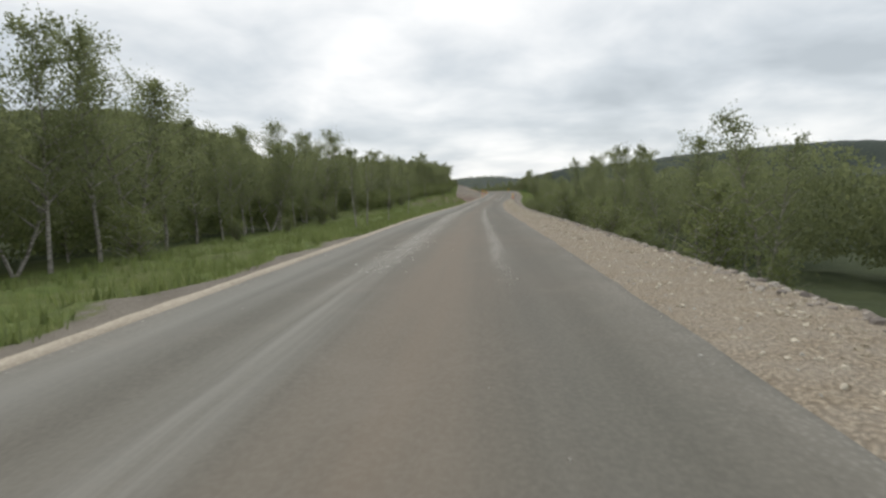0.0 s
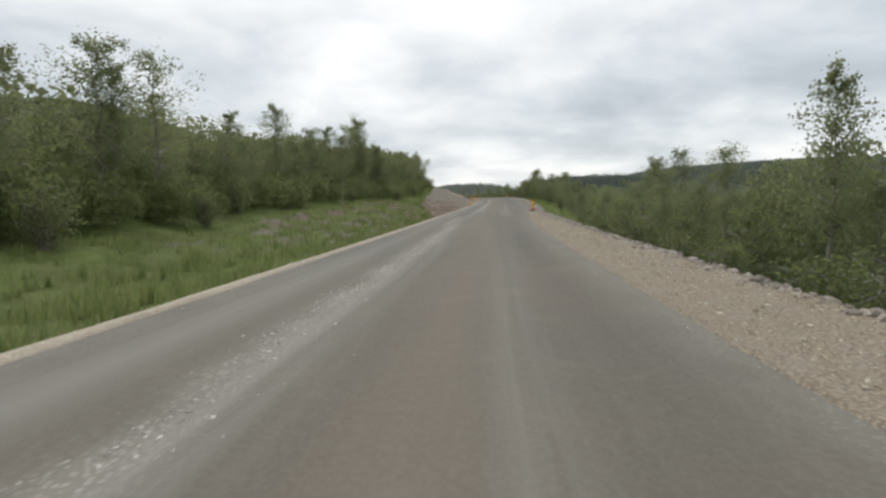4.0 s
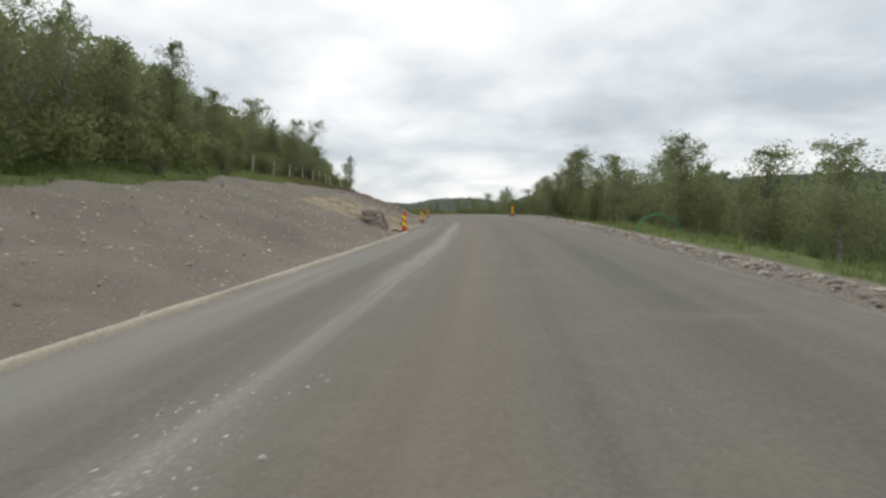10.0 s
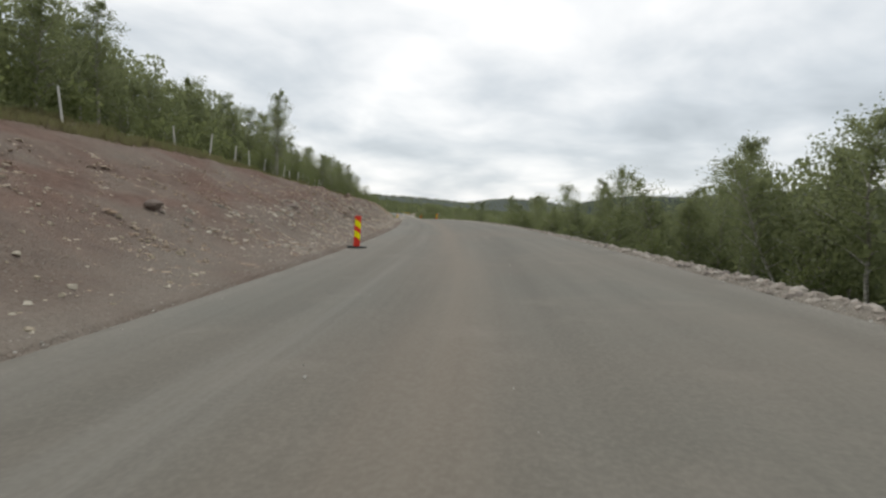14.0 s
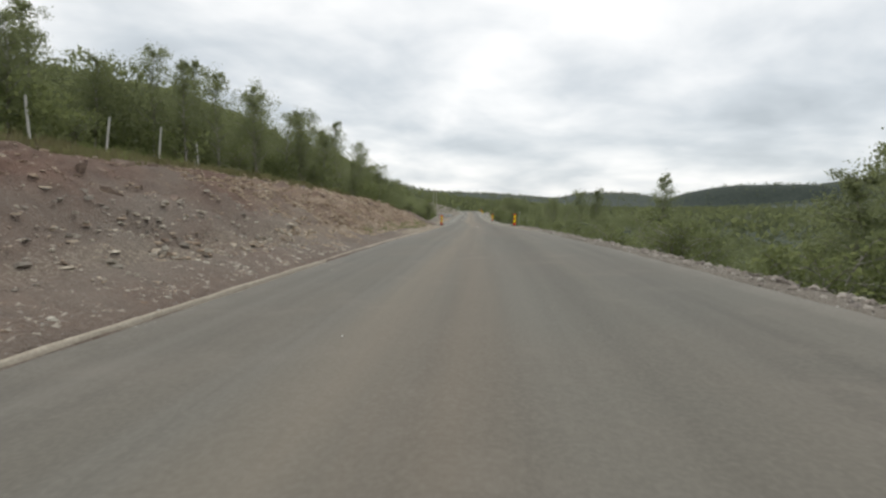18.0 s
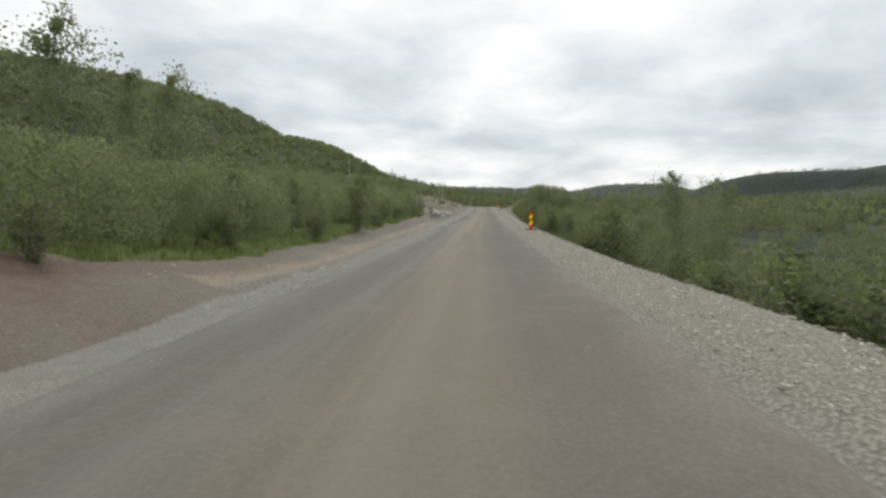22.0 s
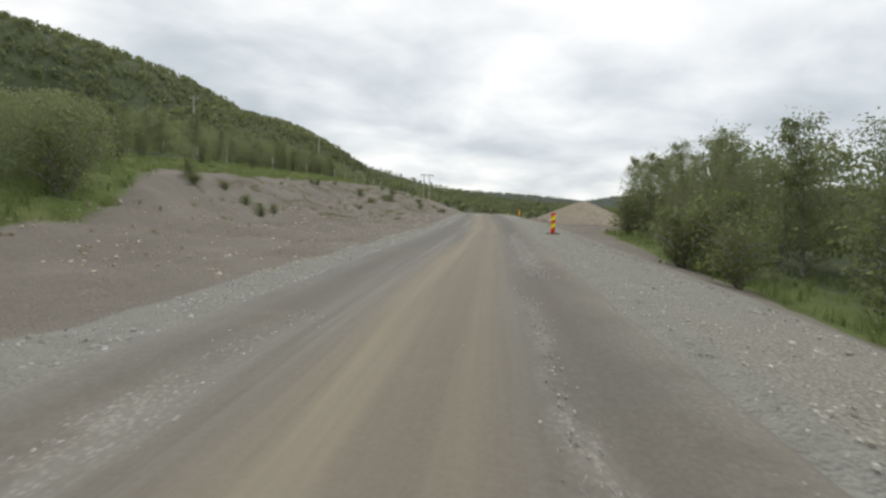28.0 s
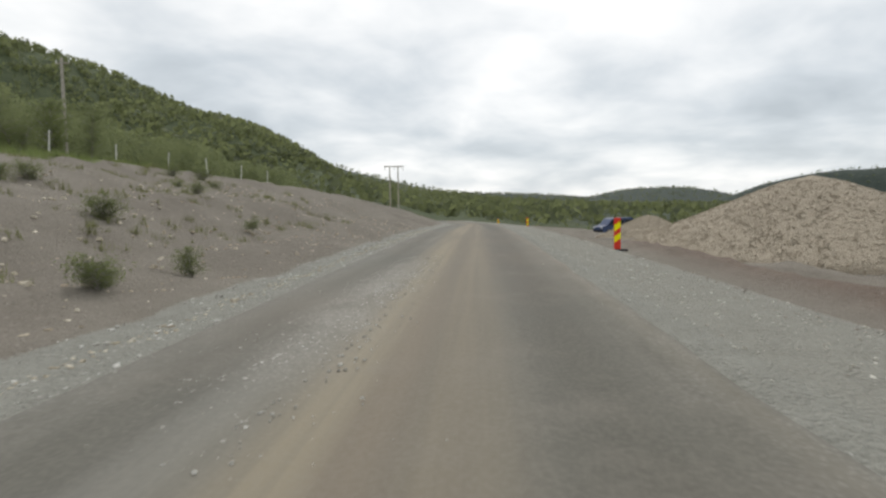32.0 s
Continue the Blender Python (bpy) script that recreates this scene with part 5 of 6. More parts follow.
pa = np.array(PATCHES)[pk]
us = np.where((kind >= 0.5) & (kind < 0.8), pa[:, 0] + (pa[:, 1] - pa[:, 0]) * r.uniform(0, 1, n), us)
track_d = pa[:, 2] + r.normal(0, 0.75, n) * pa[:, 3]
any_d = r.uniform(-4, 2.4, n)
rim_d = edge_left(us) + r.normal(0.0, 0.25, n)
ds = np.where(kind < 0.5, shoulder_d, np.where(kind < 0.8, track_d, np.where(kind < 0.83, any_d, rim_d)))
yv = y_of(us)
px, pz, pu, pc = line_at(yv)
on_road = (ds > edge_left(us)) & (ds < edge_right(us))
pzz = np.where(on_road, pz + tilt(us) * ds + 0.004, height(yv, ds))
tagged(scattered("loose_gravel", CHIPS, np.stack([px + ds / pc, yv, pzz], -1), (0.013 + 0.034 * r.uniform(0, 1, n) ** 2.5) * np.where(on_road, 0.6, 0.75), MAT_PEBBLE, 7), "scattered light gravel stones on road and shoulders", "gravel", kind="stuff")


n = 24000
size_of = np.array([(q[1] - q[0]) * q[3] for q in PATCHES])
pk = r.choice(len(PATCHES), n, p=size_of / size_of.sum())
pa = np.array(PATCHES)[pk]
us = pa[:, 0] + (pa[:, 1] - pa[:, 0]) * r.uniform(0, 1, n)
yv = y_of(us)
ds = pa[:, 2] + r.normal(0, 0.62, n) * pa[:, 3] + 0.12 * bumps(yv, yv * 0.2, 9.0, 51)
px, pz, pu, pc = line_at(yv)
tagged(scattered("patch_gravel", CHIPS, np.stack([px + ds / pc, yv, pz + tilt(us) * ds - 0.003], -1), (0.011 + 0.026 * r.uniform(0, 1, n) ** 2) * np.where(pa[:, 3] < 0.15, 0.75, np.where(pa[:, 0] < 4, 1.3, 1.0)), MAT_PEBBLE, 8), "drifts of loose pale gravel between the wheel tracks", "gravel", kind="stuff")

n = 46000
us = np.where(r.uniform(0, 1, n) < 0.74, r.uniform(21.5, 34, n), r.uniform(0, 7.6, n))
ds = edge_right(us) + 0.25 + (berm(us) - edge_right(us) - 0.2) * r.uniform(0, 1, n) ** 0.8
some = r.uniform(0, 1, n) < np.interp(us, (28.0, 28.8), (1.0, 0.25))
us, ds = us[some], ds[some]
n = len(us)
pos = np.stack(list(place(us, ds)), -1)
size = 0.017 + np.where(us > 20, 0.034, 0.05) * r.uniform(0, 1, n) ** 2.4
for late, mat, label in ((False, MAT_TANSTONE, "coarse crushed tan gravel covering the road shoulder"), (True, MAT_CREAM, "coarse crushed cream gravel covering the road shoulder")):
    on = (us > 20) == late
    tagged(scattered("shoulder_gravel", CHIPS, pos[on], size[on], mat, 27), label, "gravel", kind="stuff")
n = 7000
us = np.where(r.uniform(0, 1, n) < 0.7, r.uniform(28, 34, n), r.uniform(22.5, 28, n))
ds = edge_left(us) + 0.2 - 1.5 * r.uniform(0, 1, n)
pos = np.stack(list(place(us, np.minimum(ds, edge_left(us) - 0.05))), -1)
tagged(scattered("verge_gravel", CHIPS, pos, 0.018 + 0.055 * r.uniform(0, 1, n) ** 2.6, MAT_PEBBLE, 28), "crushed light grey gravel on the verge", "gravel", kind="stuff")

# ---- things beside the road ----
def marker(m, lean):
    ob = thing("marker_board", "red and yellow striped marker board on a black rubber foot", "road marker", m, "marker boards")
    part("foot", box(0.66, 0.30, 0.06, (0, 0, 0.03), 0.025), MAT_RUBBER, ob, "black rubber foot")
    part("panel", box(0.21, 0.035, 1.0, (0, 0, 0.56), 0.012), MAT_RED, ob)
    for k in range(2):
        for face in (-1, 1):
            bm = bmesh.new()
            z = 0.27 + 0.36 * k
            pts = [(-0.1, z), (0.1, z + 0.13 * lean), (0.1, z + 0.20 + 0.13 * lean), (-0.1, z + 0.20)]
            if lean < 0:
                pts = [(x, zz + 0.13) for x, zz in pts]
            near = [bm.verts.new((x, face * 0.0185, zz)) for x, zz in pts]
            proud = [bm.verts.new((x, face * 0.024, zz)) for x, zz in pts]
            bm.faces.new(near)
            bm.faces.new(proud)
            for i in range(4):
                bm.faces.new((near[i], near[(i + 1) % 4], proud[(i + 1) % 4], proud[i]))
            bmesh.ops.recalc_face_normals(bm, faces=bm.faces[:])
            part("stripe", bm, MAT_YELLOW, ob, "yellow slanting stripe")
    return ob


first_marker = {}
for u, d, turn in ((7.74, 3.74, 0), (9.82, -4.18, 0), (12.15, -4.37, 0), (13.63, -4.62, 0), (13.87, 3.97, 0), (15.36, -3.66, 16), (21.48, 3.05, -12), (22.13, -3.97, 4), (24.32, 2.9, 0), (29.92, 2.95, 0), (33.27, 4.35, 0), (36.0, 5.0, 0), (38.4, 5.5, 0)):
    at = road_place(u, d)
    if not edge_left(u) < d < edge_right(u):
        at.z = float(place(u, d)[2]) - 0.01
    side = -1 if d < 0 else 1
    m = Matrix.Translation(at) @ Euler((radians(density.uniform(-3, 3)), radians(density.uniform(-2, 2)), radians(heading(u) + turn))).to_matrix().to_4x4()
    if side not in first_marker:
        first_marker[side] = marker(m, side)
    else:
        copy_thing(first_marker[side], m)

first_post = None
for k in range(38):
    if k < 24:
        u = 12.9 + 0.34 * k if k < 12 else 16.98 + 0.27 * (k - 12)
        d = float(np.interp(u, [12.9, 14.3, 16.4, 20.5], [-18.4, -17.2, -16.2, -15.6]))
    else:
        u = 30.9 + 0.36 * (k - 24)
        d = -30 + 0.6 * (k - 24)
    at = Vector(place(u, d, -0.25))
    m = Matrix.Translation(at) @ Euler((radians(density.uniform(-7, 7)), radians(density.uniform(-7, 7)), density.uniform(0, 6))).to_matrix().to_4x4()
    if first_post is None:
        first_post = thing("fence_post", "thin weathered wooden fence post on the bank", "fence post", m, "fence posts")
        part("stake", rod(0.055, 0.045, 1.75, 8), MAT_POST, first_post)
        part("tip", rod(0.045, 0.02, 0.05, 8, (0, 0, 1.75)), MAT_POST, first_post)
    else:
        copy_thing(first_post, m)


def gravel_pile(u, d, rad, tall, seed, label):
    at = place(u, d)
    nr, na = 26, 64
    rr, aa = np.meshgrid(np.linspace(0, 1, nr), np.linspace(0, 2 * np.pi, na, endpoint=False), indexing="ij")
    x, y = rr * rad * np.cos(aa) * (1 + 0.08 * np.sin(2 * aa + seed)), rr * rad * np.sin(aa) * (1 + 0.08 * np.cos(3 * aa + seed))
    z = tall * (np.clip(1 - rr, 0, 1) ** 1.0) * (1 - 0.06 * np.exp(-(rr / 0.10) ** 2)) + 0.05 * bumps(x * 2, y * 2, 2.5, seed) * (rr > 0) - 1.3 * np.clip((rr - 0.95) / 0.05, 0, 1)
    V = np.stack([x, y, z], -1).reshape(-1, 3)
    i = np.arange(nr - 1)[:, None] * na
    j = np.arange(na)[None]
    F = np.stack([i + j, i + na + j, i + na + (j + 1) % na, i + (j + 1) % na], -1).reshape(-1, 4)
    ob = thing("gravel_pile", label, "gravel pile", Matrix.Translation(at), "gravel piles")
    heap = mesh_object("mound", V, F, MAT_PILE)
    heap.parent = ob
    q = np.random.RandomState(seed)
    n = int(4200 * rad)
    a, t = q.uniform(0, 6.283, n), np.sqrt(q.uniform(0.01, 1, n))
    px, py = t * rad * np.cos(a) * (1 + 0.08 * np.sin(2 * a + seed)), t * rad * np.sin(a) * (1 + 0.08 * np.cos(3 * a + seed))
    pz = tall * (1 - t) * (1 - 0.06 * np.exp(-(t / 0.10) ** 2)) + 0.05 * bumps(px * 2, py * 2, 2.5, seed)
    st = scattered("loose_surface", CHIPS, np.stack([px, py, pz], -1), 0.03 + 0.06 * q.uniform(0, 1, n) ** 2, MAT_PILE, seed)
    st.parent = ob
    tagged(st, kind="stuff")
    return ob


def pile_colour(N, p):
    k = N.math("ADD", N.math("MULTIPLY", island(N), 0.5), N.math("MULTIPLY", N.noise(p, 4.0, 5, 0.7), 0.5))
    v = N.voronoi(p, 22.0)
    c = N.ramp(k, (0.25, (0.39, 0.33, 0.25)), (0.6, (0.52, 0.45, 0.35)), (0.85, (0.62, 0.55, 0.45)))
    return N.mix(N.ramp(v, (0.25, 0.0), (0.6, 0.4)), c, (0.25, 0.21, 0.16)), N.math("SUBTRACT", 1.0, v)


MAT_PILE = material("crushed_stone", pile_colour, 0.95, 0.9, 0.06)
gravel_pile(33.9, 14.4, 8.6, 3.75, 3, "large heap of crushed tan gravel beside the road")
gravel_pile(34.15, 18.7, 5.0, 2.3, 4, "low shoulder of tan gravel heaped against a larger pile")
gravel_pile(34.9, 12.0, 4.4, 1.95, 5, "small tan gravel heap")


# ---- boulder wall in the bank ----
wall = thing("boulder_wall", "dry retaining wall of large grey and reddish blasted boulders", "retaining wall", Matrix.Translation(place(12.5, -6.5, 0.0)))
rb = random.Random(8)
ya, yb = float(y_of(12.22)), float(y_of(12.78))
for row in range(4):
    y = ya + rb.uniform(0, 0.4) + row * 0.15
    while y < yb - row * 0.35:
        long = rb.uniform(0.34, 0.84)
        tall = 0.30 + rb.uniform(-0.06, 0.03)
        f = (y - ya) / (yb - ya)
        d = -6.15 - 0.6 * f - row * 0.13 + rb.uniform(-0.06, 0.06)
        x0, z0, uu, cc = line_at(y + long / 2)
        bm = box(rb.uniform(0.6, 0.8), long * 1.0, tall, (0, 0, 0), 0.05, 2)
        bmesh.ops.subdivide_edges(bm, edges=bm.edges[:], cuts=1)
        for v in bm.verts:
            v.co += Vector((rb.uniform(-.05, .05), rb.uniform(-.045, .045), rb.uniform(-.035, .035)))
        ob = part("boulder", bm, MAT_BOULDER, wall)
        world_at = Vector((float(x0 + d / cc), y + long / 2, float(z0) - 0.30 + 0.16 + row * 0.30))
        ob.matrix_world = Matrix.Translation(world_at) @ Euler((rb.uniform(-.14, .14), rb.uniform(-.08, .08), radians(heading(12.5) + 4) + rb.uniform(-.16, .16))).to_matrix().to_4x4()
        y += long * 0.98
MAT_BROWN = plain("brown_boulder", (0.165, 0.130, 0.108), 0.9, 0.3, 4)
for u, d, s in ((12.54, -4.85, 0.48), (12.3, -5.1, 0.4), (12.86, -5.6, 0.35), (14.9, -7.2, 0.4), (15.6, -6.9, 0.5)):
    v, f = stone_shape(int(u * 10), 2, 0.6)
    ob = mesh_object("boulder", v * s * 1.3, f, MAT_BROWN, smoothed=False)
    ob.matrix_world = Matrix.Translation(place(u, d, 0.04))
    tagged(ob, "single rounded brown boulder lying beside the road", "boulder", "loose boulders")
def sandstone_colour(N, p):
    return N.ramp(island(N), (0.1, (0.36, 0.29, 0.20)), (0.5, (0.48, 0.40, 0.28)), (0.9, (0.62, 0.54, 0.41))), N.noise(p, 30.0, 3)


MAT_SANDSTONE = material("tan_sandstone", sandstone_colour, 0.95, 0.4, 0.01)
n = 5200
us = r.uniform(12.2, 13.05, n)
ds = edge_left(us) - 0.6 - 5.5 * r.uniform(0, 1, n)
pos = np.stack(list(place(us, ds)), -1)
tagged(scattered("tan_rubble", CHIPS, pos, 0.03 + 0.11 * r.uniform(0, 1, n) ** 2.5, MAT_SANDSTONE, 31), "slide of tan crushed rock round the boulder wall", "rubble", kind="stuff")


# ---- concrete pipes ----
def pipe(at, turn, dia, length, wall_t, group="concrete pipes", label="pale grey concrete culvert pipe lying on the verge"):
    ob = thing("concrete_pipe", label, "pipe", Matrix.Translation(at) @ Matrix.Rotation(radians(turn), 4, "Z"), group)
    R, n = dia / 2, 40
    prof = [(R - wall_t, 0.0), (R - 0.012, 0.0), (R, 0.015), (R, length - 0.12), (R - wall_t * 0.45, length - 0.11), (R - wall_t * 0.45, length), (R - wall_t, length)]
    prof = [(R - wall_t - 0.0, 0.10), (R - wall_t * 0.5, 0.09), (R - wall_t * 0.5, 0.0)] + prof[1:]
    V, F = [], []
    for k in range(n):
        a = 2 * math.pi * k / n
        for q, l in prof:
            V.append((q * math.cos(a), l, R + q * math.sin(a)))
    m = len(prof)
    for k in range(n):
        for j in range(m):
            F.append((k * m + j, k * m + (j + 1) % m, ((k + 1) % n) * m + (j + 1) % m, ((k + 1) % n) * m + j))
    body = mesh_object("barrel", V, F, MAT_CONCRETE, smoothed=False)
    body.parent = ob
    return ob


def ground_at(u, d):
    return Vector(place(u, d, -0.03))


h0 = heading(28)
for u, d, turn, dia, long in ((27.465, -5.95, 3, 0.64, 2.5), (27.66, -7.75, 4, 0.76, 2.4), (27.82, -6.28, -4, 1.10, 2.1), (27.955, -5.75, 2, 0.96, 2.2),
                              (27.835, -7.65, -2, 1.08, 2.3), (28.015, -8.45, -2, 1.02, 2.0), (27.965, -7.1, 1, 1.15, 2.1)):
    pipe(ground_at(u, d), h0 + turn, dia, long, 0.085 * dia + 0.01)
chamber = thing("manhole_chamber", "square pale concrete manhole chamber with round side opening", "manhole chamber", Matrix.Translation(ground_at(27.725, -6.35)) @ Matrix.Rotation(radians(h0 - 10), 4, "Z"))
bm = bmesh.new()
for s in (-1, 1):
    outer = [(-0.55, 0.0), (0.55, 0.0), (0.55, 1.0), (-0.55, 1.0)]
    ring_out, ring_in, n = [], [], 32
    for k in range(n):
        a = 2 * math.pi * (k + 0.5) / n
        c, q = math.cos(a), math.sin(a)
        t = 1 / max(abs(c), abs(q))
        ring_out.append(bm.verts.new((0.62 * s, c * t * 0.55, 0.5 + q * t * 0.5)))
        ring_in.append(bm.verts.new((0.62 * s, c * 0.36, 0.5 + q * 0.36)))
    if s < 0:
        back_out, back_in = ring_out, ring_in
    for k in range(n):
        quad = (ring_out[k], ring_out[(k + 1) % n], ring_in[(k + 1) % n], ring_in[k])
        bm.faces.new(quad if s > 0 else quad[::-1])
for k in range(32):
    bm.faces.new((back_out[k], back_out[(k + 1) % 32], ring_out[(k + 1) % 32], ring_out[k]))
    bm.faces.new((back_in[(k + 1) % 32], back_in[k], ring_in[k], ring_in[(k + 1) % 32]))
bmesh.ops.scale(bm, vec=(0.76, 0.78, 0.88), verts=bm.verts[:])
part("body", bm, MAT_CONCRETE, chamber)
part("rim", box(0.86, 0.76, 0.08, (0, 0, 0.912), 0.015), MAT_CONCRETE, chamber)


# ---- poles ----
def power_pole(u, d, tall):
    ob = thing("power_pole", "weathered wooden power pole standing on the slope", "power pole", Matrix.Translation(ground_at(u, d)) @ Matrix.Rotation(radians(heading(u)), 4, "Z"), "power poles")
    part("mast", rod(0.14, 0.10, tall, 12), MAT_WOOD, ob)
    part("arm", box(1.1, 0.09, 0.09, (0, 0.1, tall - 0.35), 0.01), MAT_WOOD, ob)
    for x in (-0.48, 0, 0.48):
        part("insulator", rod(0.045, 0.03, 0.2, 8, (x, 0.1, tall - 0.30)), MAT_WHITE, ob, "white insulator")
    return ob


power_pole(34.25, -30.2, 7.6)
power_pole(32.25, -38.5, 8.0)
pylon = thing("double_pole_pylon", "wooden double-pole power pylon with a long crossarm", "power pylon", Matrix.Translation(ground_at(40.5, -13.0)) @ Matrix.Rotation(radians(10), 4, "Z"))
for x in (-0.9, 0.9):
    part("mast", rod(0.17, 0.12, 9.5, 12, (x, 0, 0)), MAT_WOOD, pylon)
part("crossarm", box(4.4, 0.18, 0.22, (0, 0.12, 9.3), 0.02), MAT_WOOD, pylon)
for x in (-2.0, 0, 2.0):
    part("insulator", rod(0.06, 0.06, 0.7, 8, (x, 0.12, 8.5)), MAT_STEEL, pylon)
snow = thing("snow_pole", "thin grey snow pole at the road edge", "snow pole", Matrix.Translation(ground_at(21.87, 3.9)))
part("rod", rod(0.025, 0.022, 1.5, 8), MAT_STEEL, snow)
part("cap", rod(0.03, 0.03, 0.12, 8, (0, 0, 1.40)), MAT_WHITE, snow)


# ---- parked van ----
def paint_colour(N, p):
    n = N.noise(p, 1.5, 4)
    return N.ramp(n, (0.3, (0.035, 0.055, 0.12)), (0.7, (0.05, 0.075, 0.15))), n


MAT_PAINT = material("dusty_blue_paint", paint_colour, 0.3)
MAT_GLASS = plain("dark_window_glass", (0.03, 0.035, 0.04), 0.08, 0.1)
MAT_LAMP = plain("clear_lamp", (0.6, 0.62, 0.62), 0.15, 0.05)
MAT_TAIL = plain("red_lamp", (0.45, 0.02, 0.02), 0.2, 0.05)
van = thing("van", "dark blue passenger van parked on gravel beyond the piles", "van", Matrix.Translation(ground_at(36.7, 16.0) + Vector((0, 0, 0.03))) @ Matrix.Rotation(radians(heading(36.7) + 205), 4, "Z"))
side = [(-2.35, 0.35), (2.25, 0.35), (2.38, 0.62), (2.34, 0.95), (1.62, 1.12), (0.95, 1.78), (0.6, 1.90), (-2.0, 1.92), (-2.28, 1.7), (-2.38, 0.95)]
bm = bmesh.new()
rows_v = []
for y, sq in ((-0.88, 0.0), (-0.80, 0.05), (0.80, 0.05), (0.88, 0.0)):
    rows_v.append([bm.verts.new((x, y * (1.0 if z < 1.1 else 0.88), z + sq * (1 if z > 1 else -0.5))) for x, z in side])
for a, b in zip(rows_v, rows_v[1:]):
    for k in range(len(side)):
        bm.faces.new((a[k], a[(k + 1) % len(side)], b[(k + 1) % len(side)], b[k]))
bm.faces.new(rows_v[0][::-1])
bm.faces.new(rows_v[-1])
bmesh.ops.recalc_face_normals(bm, faces=bm.faces[:])
part("body", bm, MAT_PAINT, van)


def pane(points, thick=0.02):
    bm = bmesh.new()
    bm.faces.new([bm.verts.new(p) for p in points])
    bmesh.ops.solidify(bm, geom=bm.faces[:], thickness=thick)
    return bm


for s in (-1, 1):
    yl, yh = s * 0.888, s * 0.800
    for xa, xb, xc, xd in ((1.45, 0.55, 0.55, 0.92), (0.45, -0.75, -0.75, 0.45), (-0.85, -2.1, -2.0, -0.85)):
        part("side_window", pane([(xa, yl, 1.15), (xb, yl, 1.15), (xc, yh, 1.72), (xd, yh, 1.72)]), MAT_GLASS, van)
    part("headlamp", box(0.10, 0.34, 0.18, (2.33, s * 0.62, 0.84), 0.03), MAT_LAMP, van)
    part("tail_lamp", box(0.06, 0.14, 0.5, (-2.37, s * 0.74, 1.05), 0.02), MAT_TAIL, van)
    part("mirror", box(0.12, 0.20, 0.16, (1.25, s * 1.0, 1.22), 0.03), MAT_PAINT, van)
    for x in (-1.5, 1.5):
        turn = Matrix.Rotation(radians(-90 * s), 4, "X")
        tyre = part("wheel", rod(0.33, 0.33, 0.22, 28, (x, s * 0.70, 0.33), turn), MAT_RUBBER, van, "black tyre with steel rim", True)
        part("rim", rod(0.2, 0.19, 0.03, 20, (x, s * 0.905, 0.33), turn), MAT_STEEL, tyre)
part("windscreen", pane([(1.60, -0.74, 1.16), (1.60, 0.74, 1.16), (1.0, 0.70, 1.76), (1.0, -0.70, 1.76)], 0.03), MAT_GLASS, van)
part("bumper", box(0.16, 1.7, 0.24, (2.34, 0, 0.48), 0.05), MAT_RUBBER, van)

# ---- odds and ends ----
plank = thing("board", "pale weathered board lying on brown gravel", "board", Matrix.Translation(place(31.95, 7.2, 0.01)) @ Matrix.Rotation(radians(heading(32) - 62 + 90), 4, "Z"))
part("plank", box(3.4, 0.10, 0.03, (0, 0, 0.03), 0.008), plain("bleached_wood", (0.62, 0.58, 0.52), 0.8, 0.15, 4), plank)
part("lump", box(0.35, 0.22, 0.12, (1.75, 0.02, 0.08), 0.04), MAT_WHITE, plank)
tarp_at = place(10.2, -12.2, 0.05)
gridn = 14
ta, tb = np.meshgrid(np.linspace(-1, 1, gridn), np.linspace(-0.5, 0.5, gridn), indexing="ij")
tz = 0.12 + 0.10 * bumps(ta * 3, tb * 3, 2.2, 21) * (1 - np.abs(ta) ** 3)
tarp = mesh_object("tarpaulin", np.stack([tb * 0.9, ta, tz], -1).reshape(-1, 3), grid_faces(gridn, gridn), plain("pale_blue_plastic", (0.55, 0.68, 0.74), 0.45, 0.15, 3))
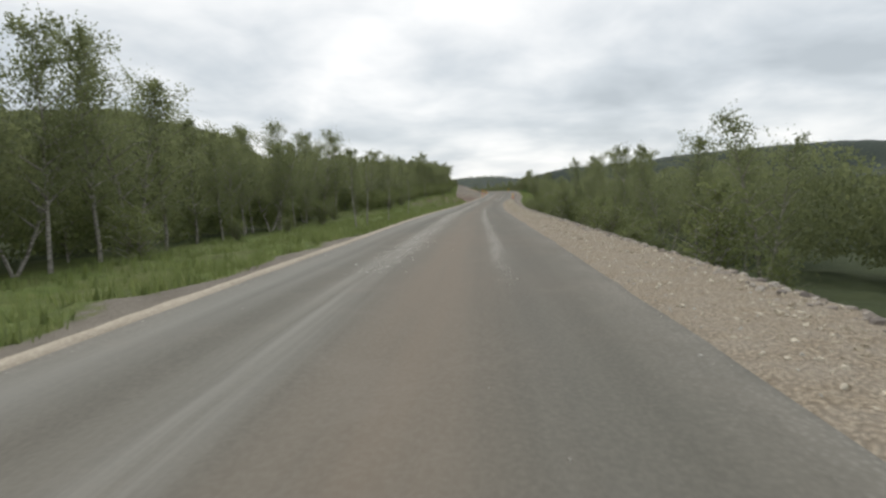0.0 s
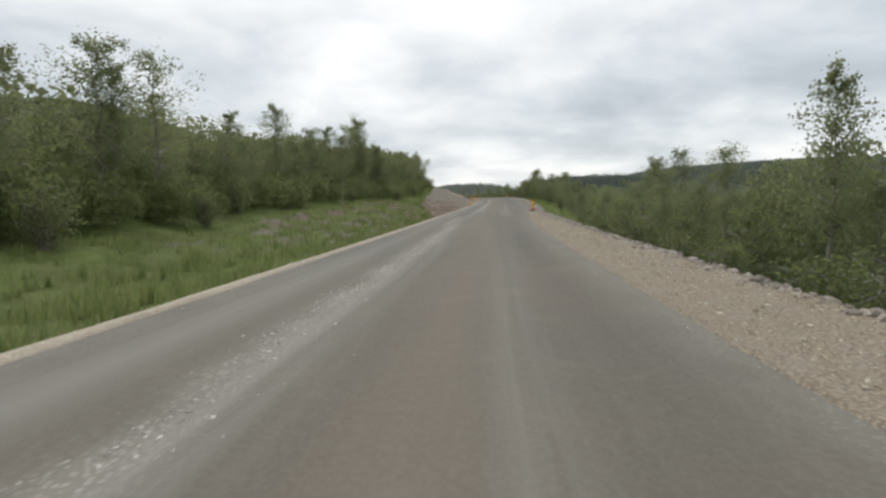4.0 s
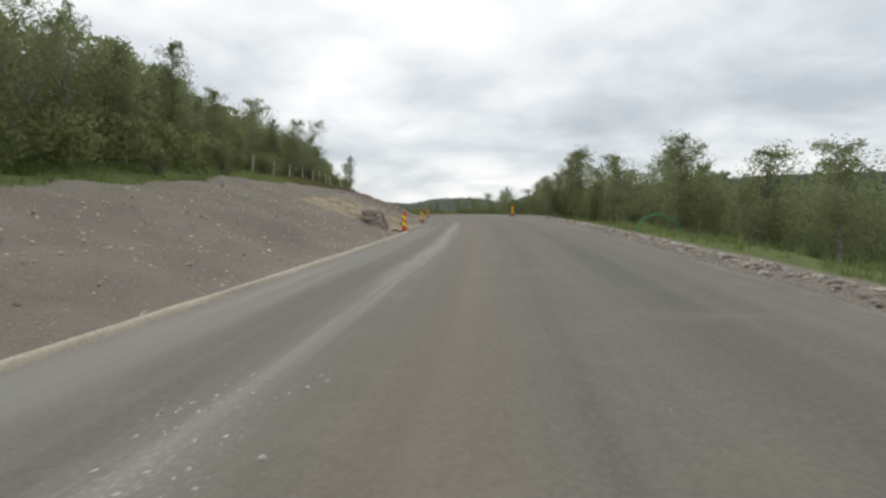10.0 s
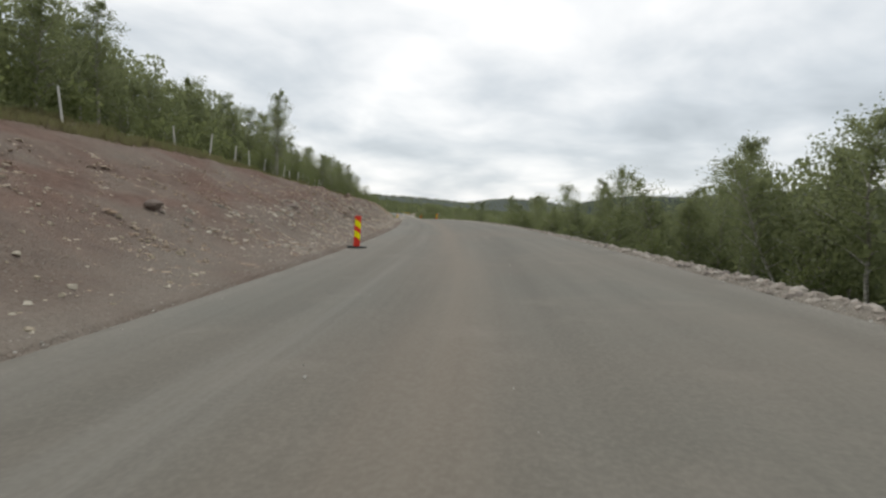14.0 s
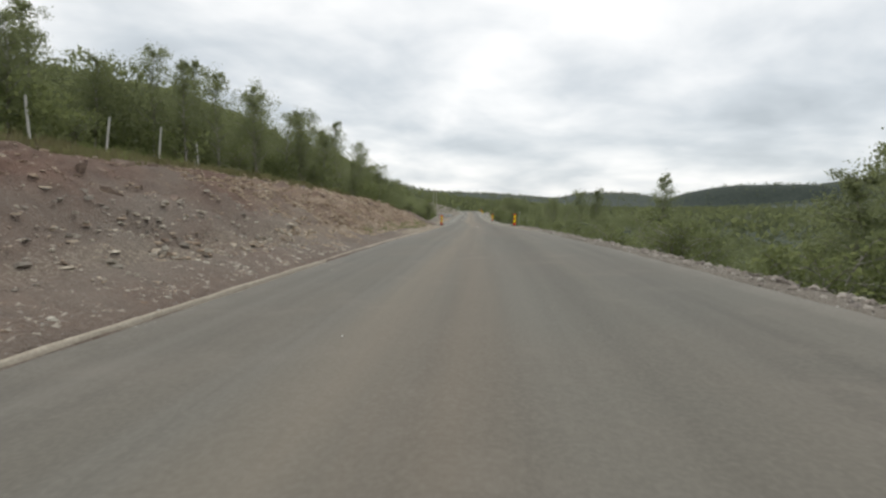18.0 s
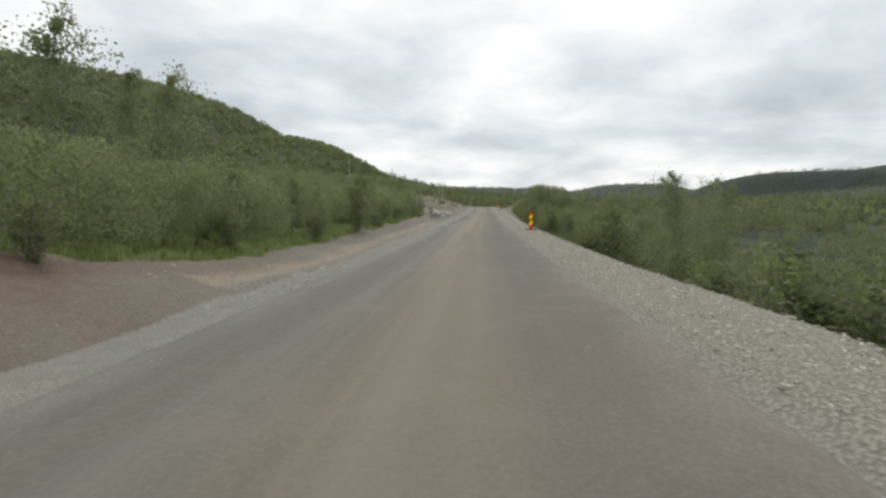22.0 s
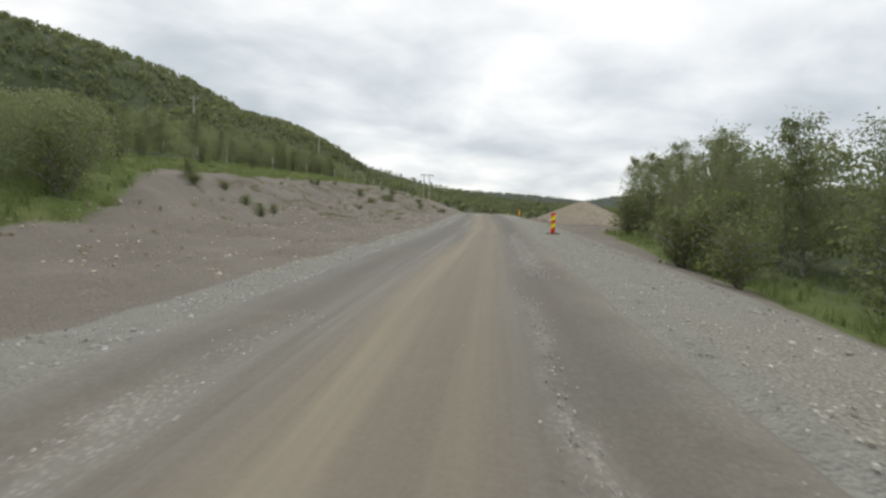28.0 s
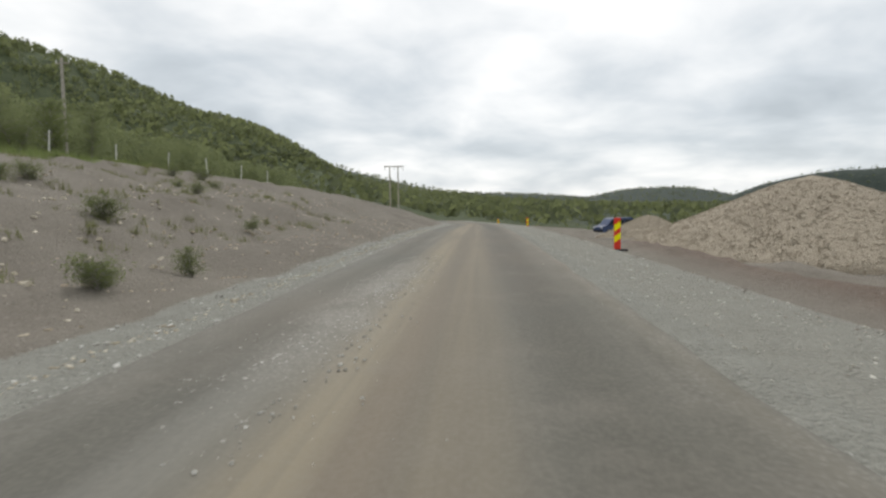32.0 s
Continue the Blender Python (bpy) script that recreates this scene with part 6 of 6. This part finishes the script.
tarp.matrix_world = Matrix.Translation(tarp_at) @ Matrix.Rotation(0.5, 4, "Z")
tagged(tarp, "crumpled pale blue plastic sheet lying on the bank", "tarpaulin")
for u, d, long, turn in ((13.1, -12.4, 3.4, 80), (13.35, -12.0, 2.6, 95), (9.2, -7.0, 1.0, 20), (9.35, -8.6, 0.8, 70)):
    ob = thing("log", "thin grey fallen log lying on the bank", "log", Matrix.Translation(place(u, d, 0.06)) @ Matrix.Rotation(radians(turn), 4, "Z"), "fallen logs")
    part("stem", rod(0.05, 0.03, long, 9, (0, -long / 2, 0), Matrix.Rotation(radians(-90), 4, "X")), MAT_WOOD, ob)
    part("branch", rod(0.03, 0.015, 0.5, 6, (0, long * 0.2, 0.03), Matrix.Rotation(radians(-50), 4, "X")), MAT_WOOD, ob)
hose = bpy.data.curves.new("hose", "CURVE")
hose.dimensions, hose.bevel_depth, hose.bevel_resolution = "3D", 0.02, 2
sp = hose.splines.new("POLY")
sp.points.add(15)
for k, pnt in enumerate(sp.points):
    a = math.pi * k / 15
    pnt.co = (1.0 * math.cos(a) * -1, 0.25 * math.sin(a), 0.75 * math.sin(a) - 0.05, 1)
hose.materials.append(plain("green_plastic", (0.03, 0.35, 0.16), 0.4, 0.1))
arc = new("cable_duct", hose)
arc.matrix_world = Matrix.Translation(place(11.62, 7.1)) @ Matrix.Rotation(0.2, 4, "Z")
tagged(arc, "bent green plastic cable duct sticking out of the verge", "cable duct")
# bushes and heather clumps on the gravel bank
for k in range(26):
    u = 29.6 + 4.2 * density.random()
    d = -10.5 - 6.5 * density.random()
    plant(bush_first, density.randrange(3), u, d, density.uniform(0.12, 0.26), 1.7)
for u, d, size in ((32.45, -5.6, 0.20), (32.5, -6.1, 0.16), (32.75, -9.0, 0.26), (32.62, -5.5, 0.15), (32.2, -8.0, 0.16), (33.1, -7.5, 0.15)):
    plant(bush_first, density.randrange(3), u, d, size, 1.7)
for k in range(16):
    plant(bush_first, density.randrange(3), 22.4 + 5 * density.random(), -9.0 - 3 * density.random(), density.uniform(0.15, 0.35), 1.4)
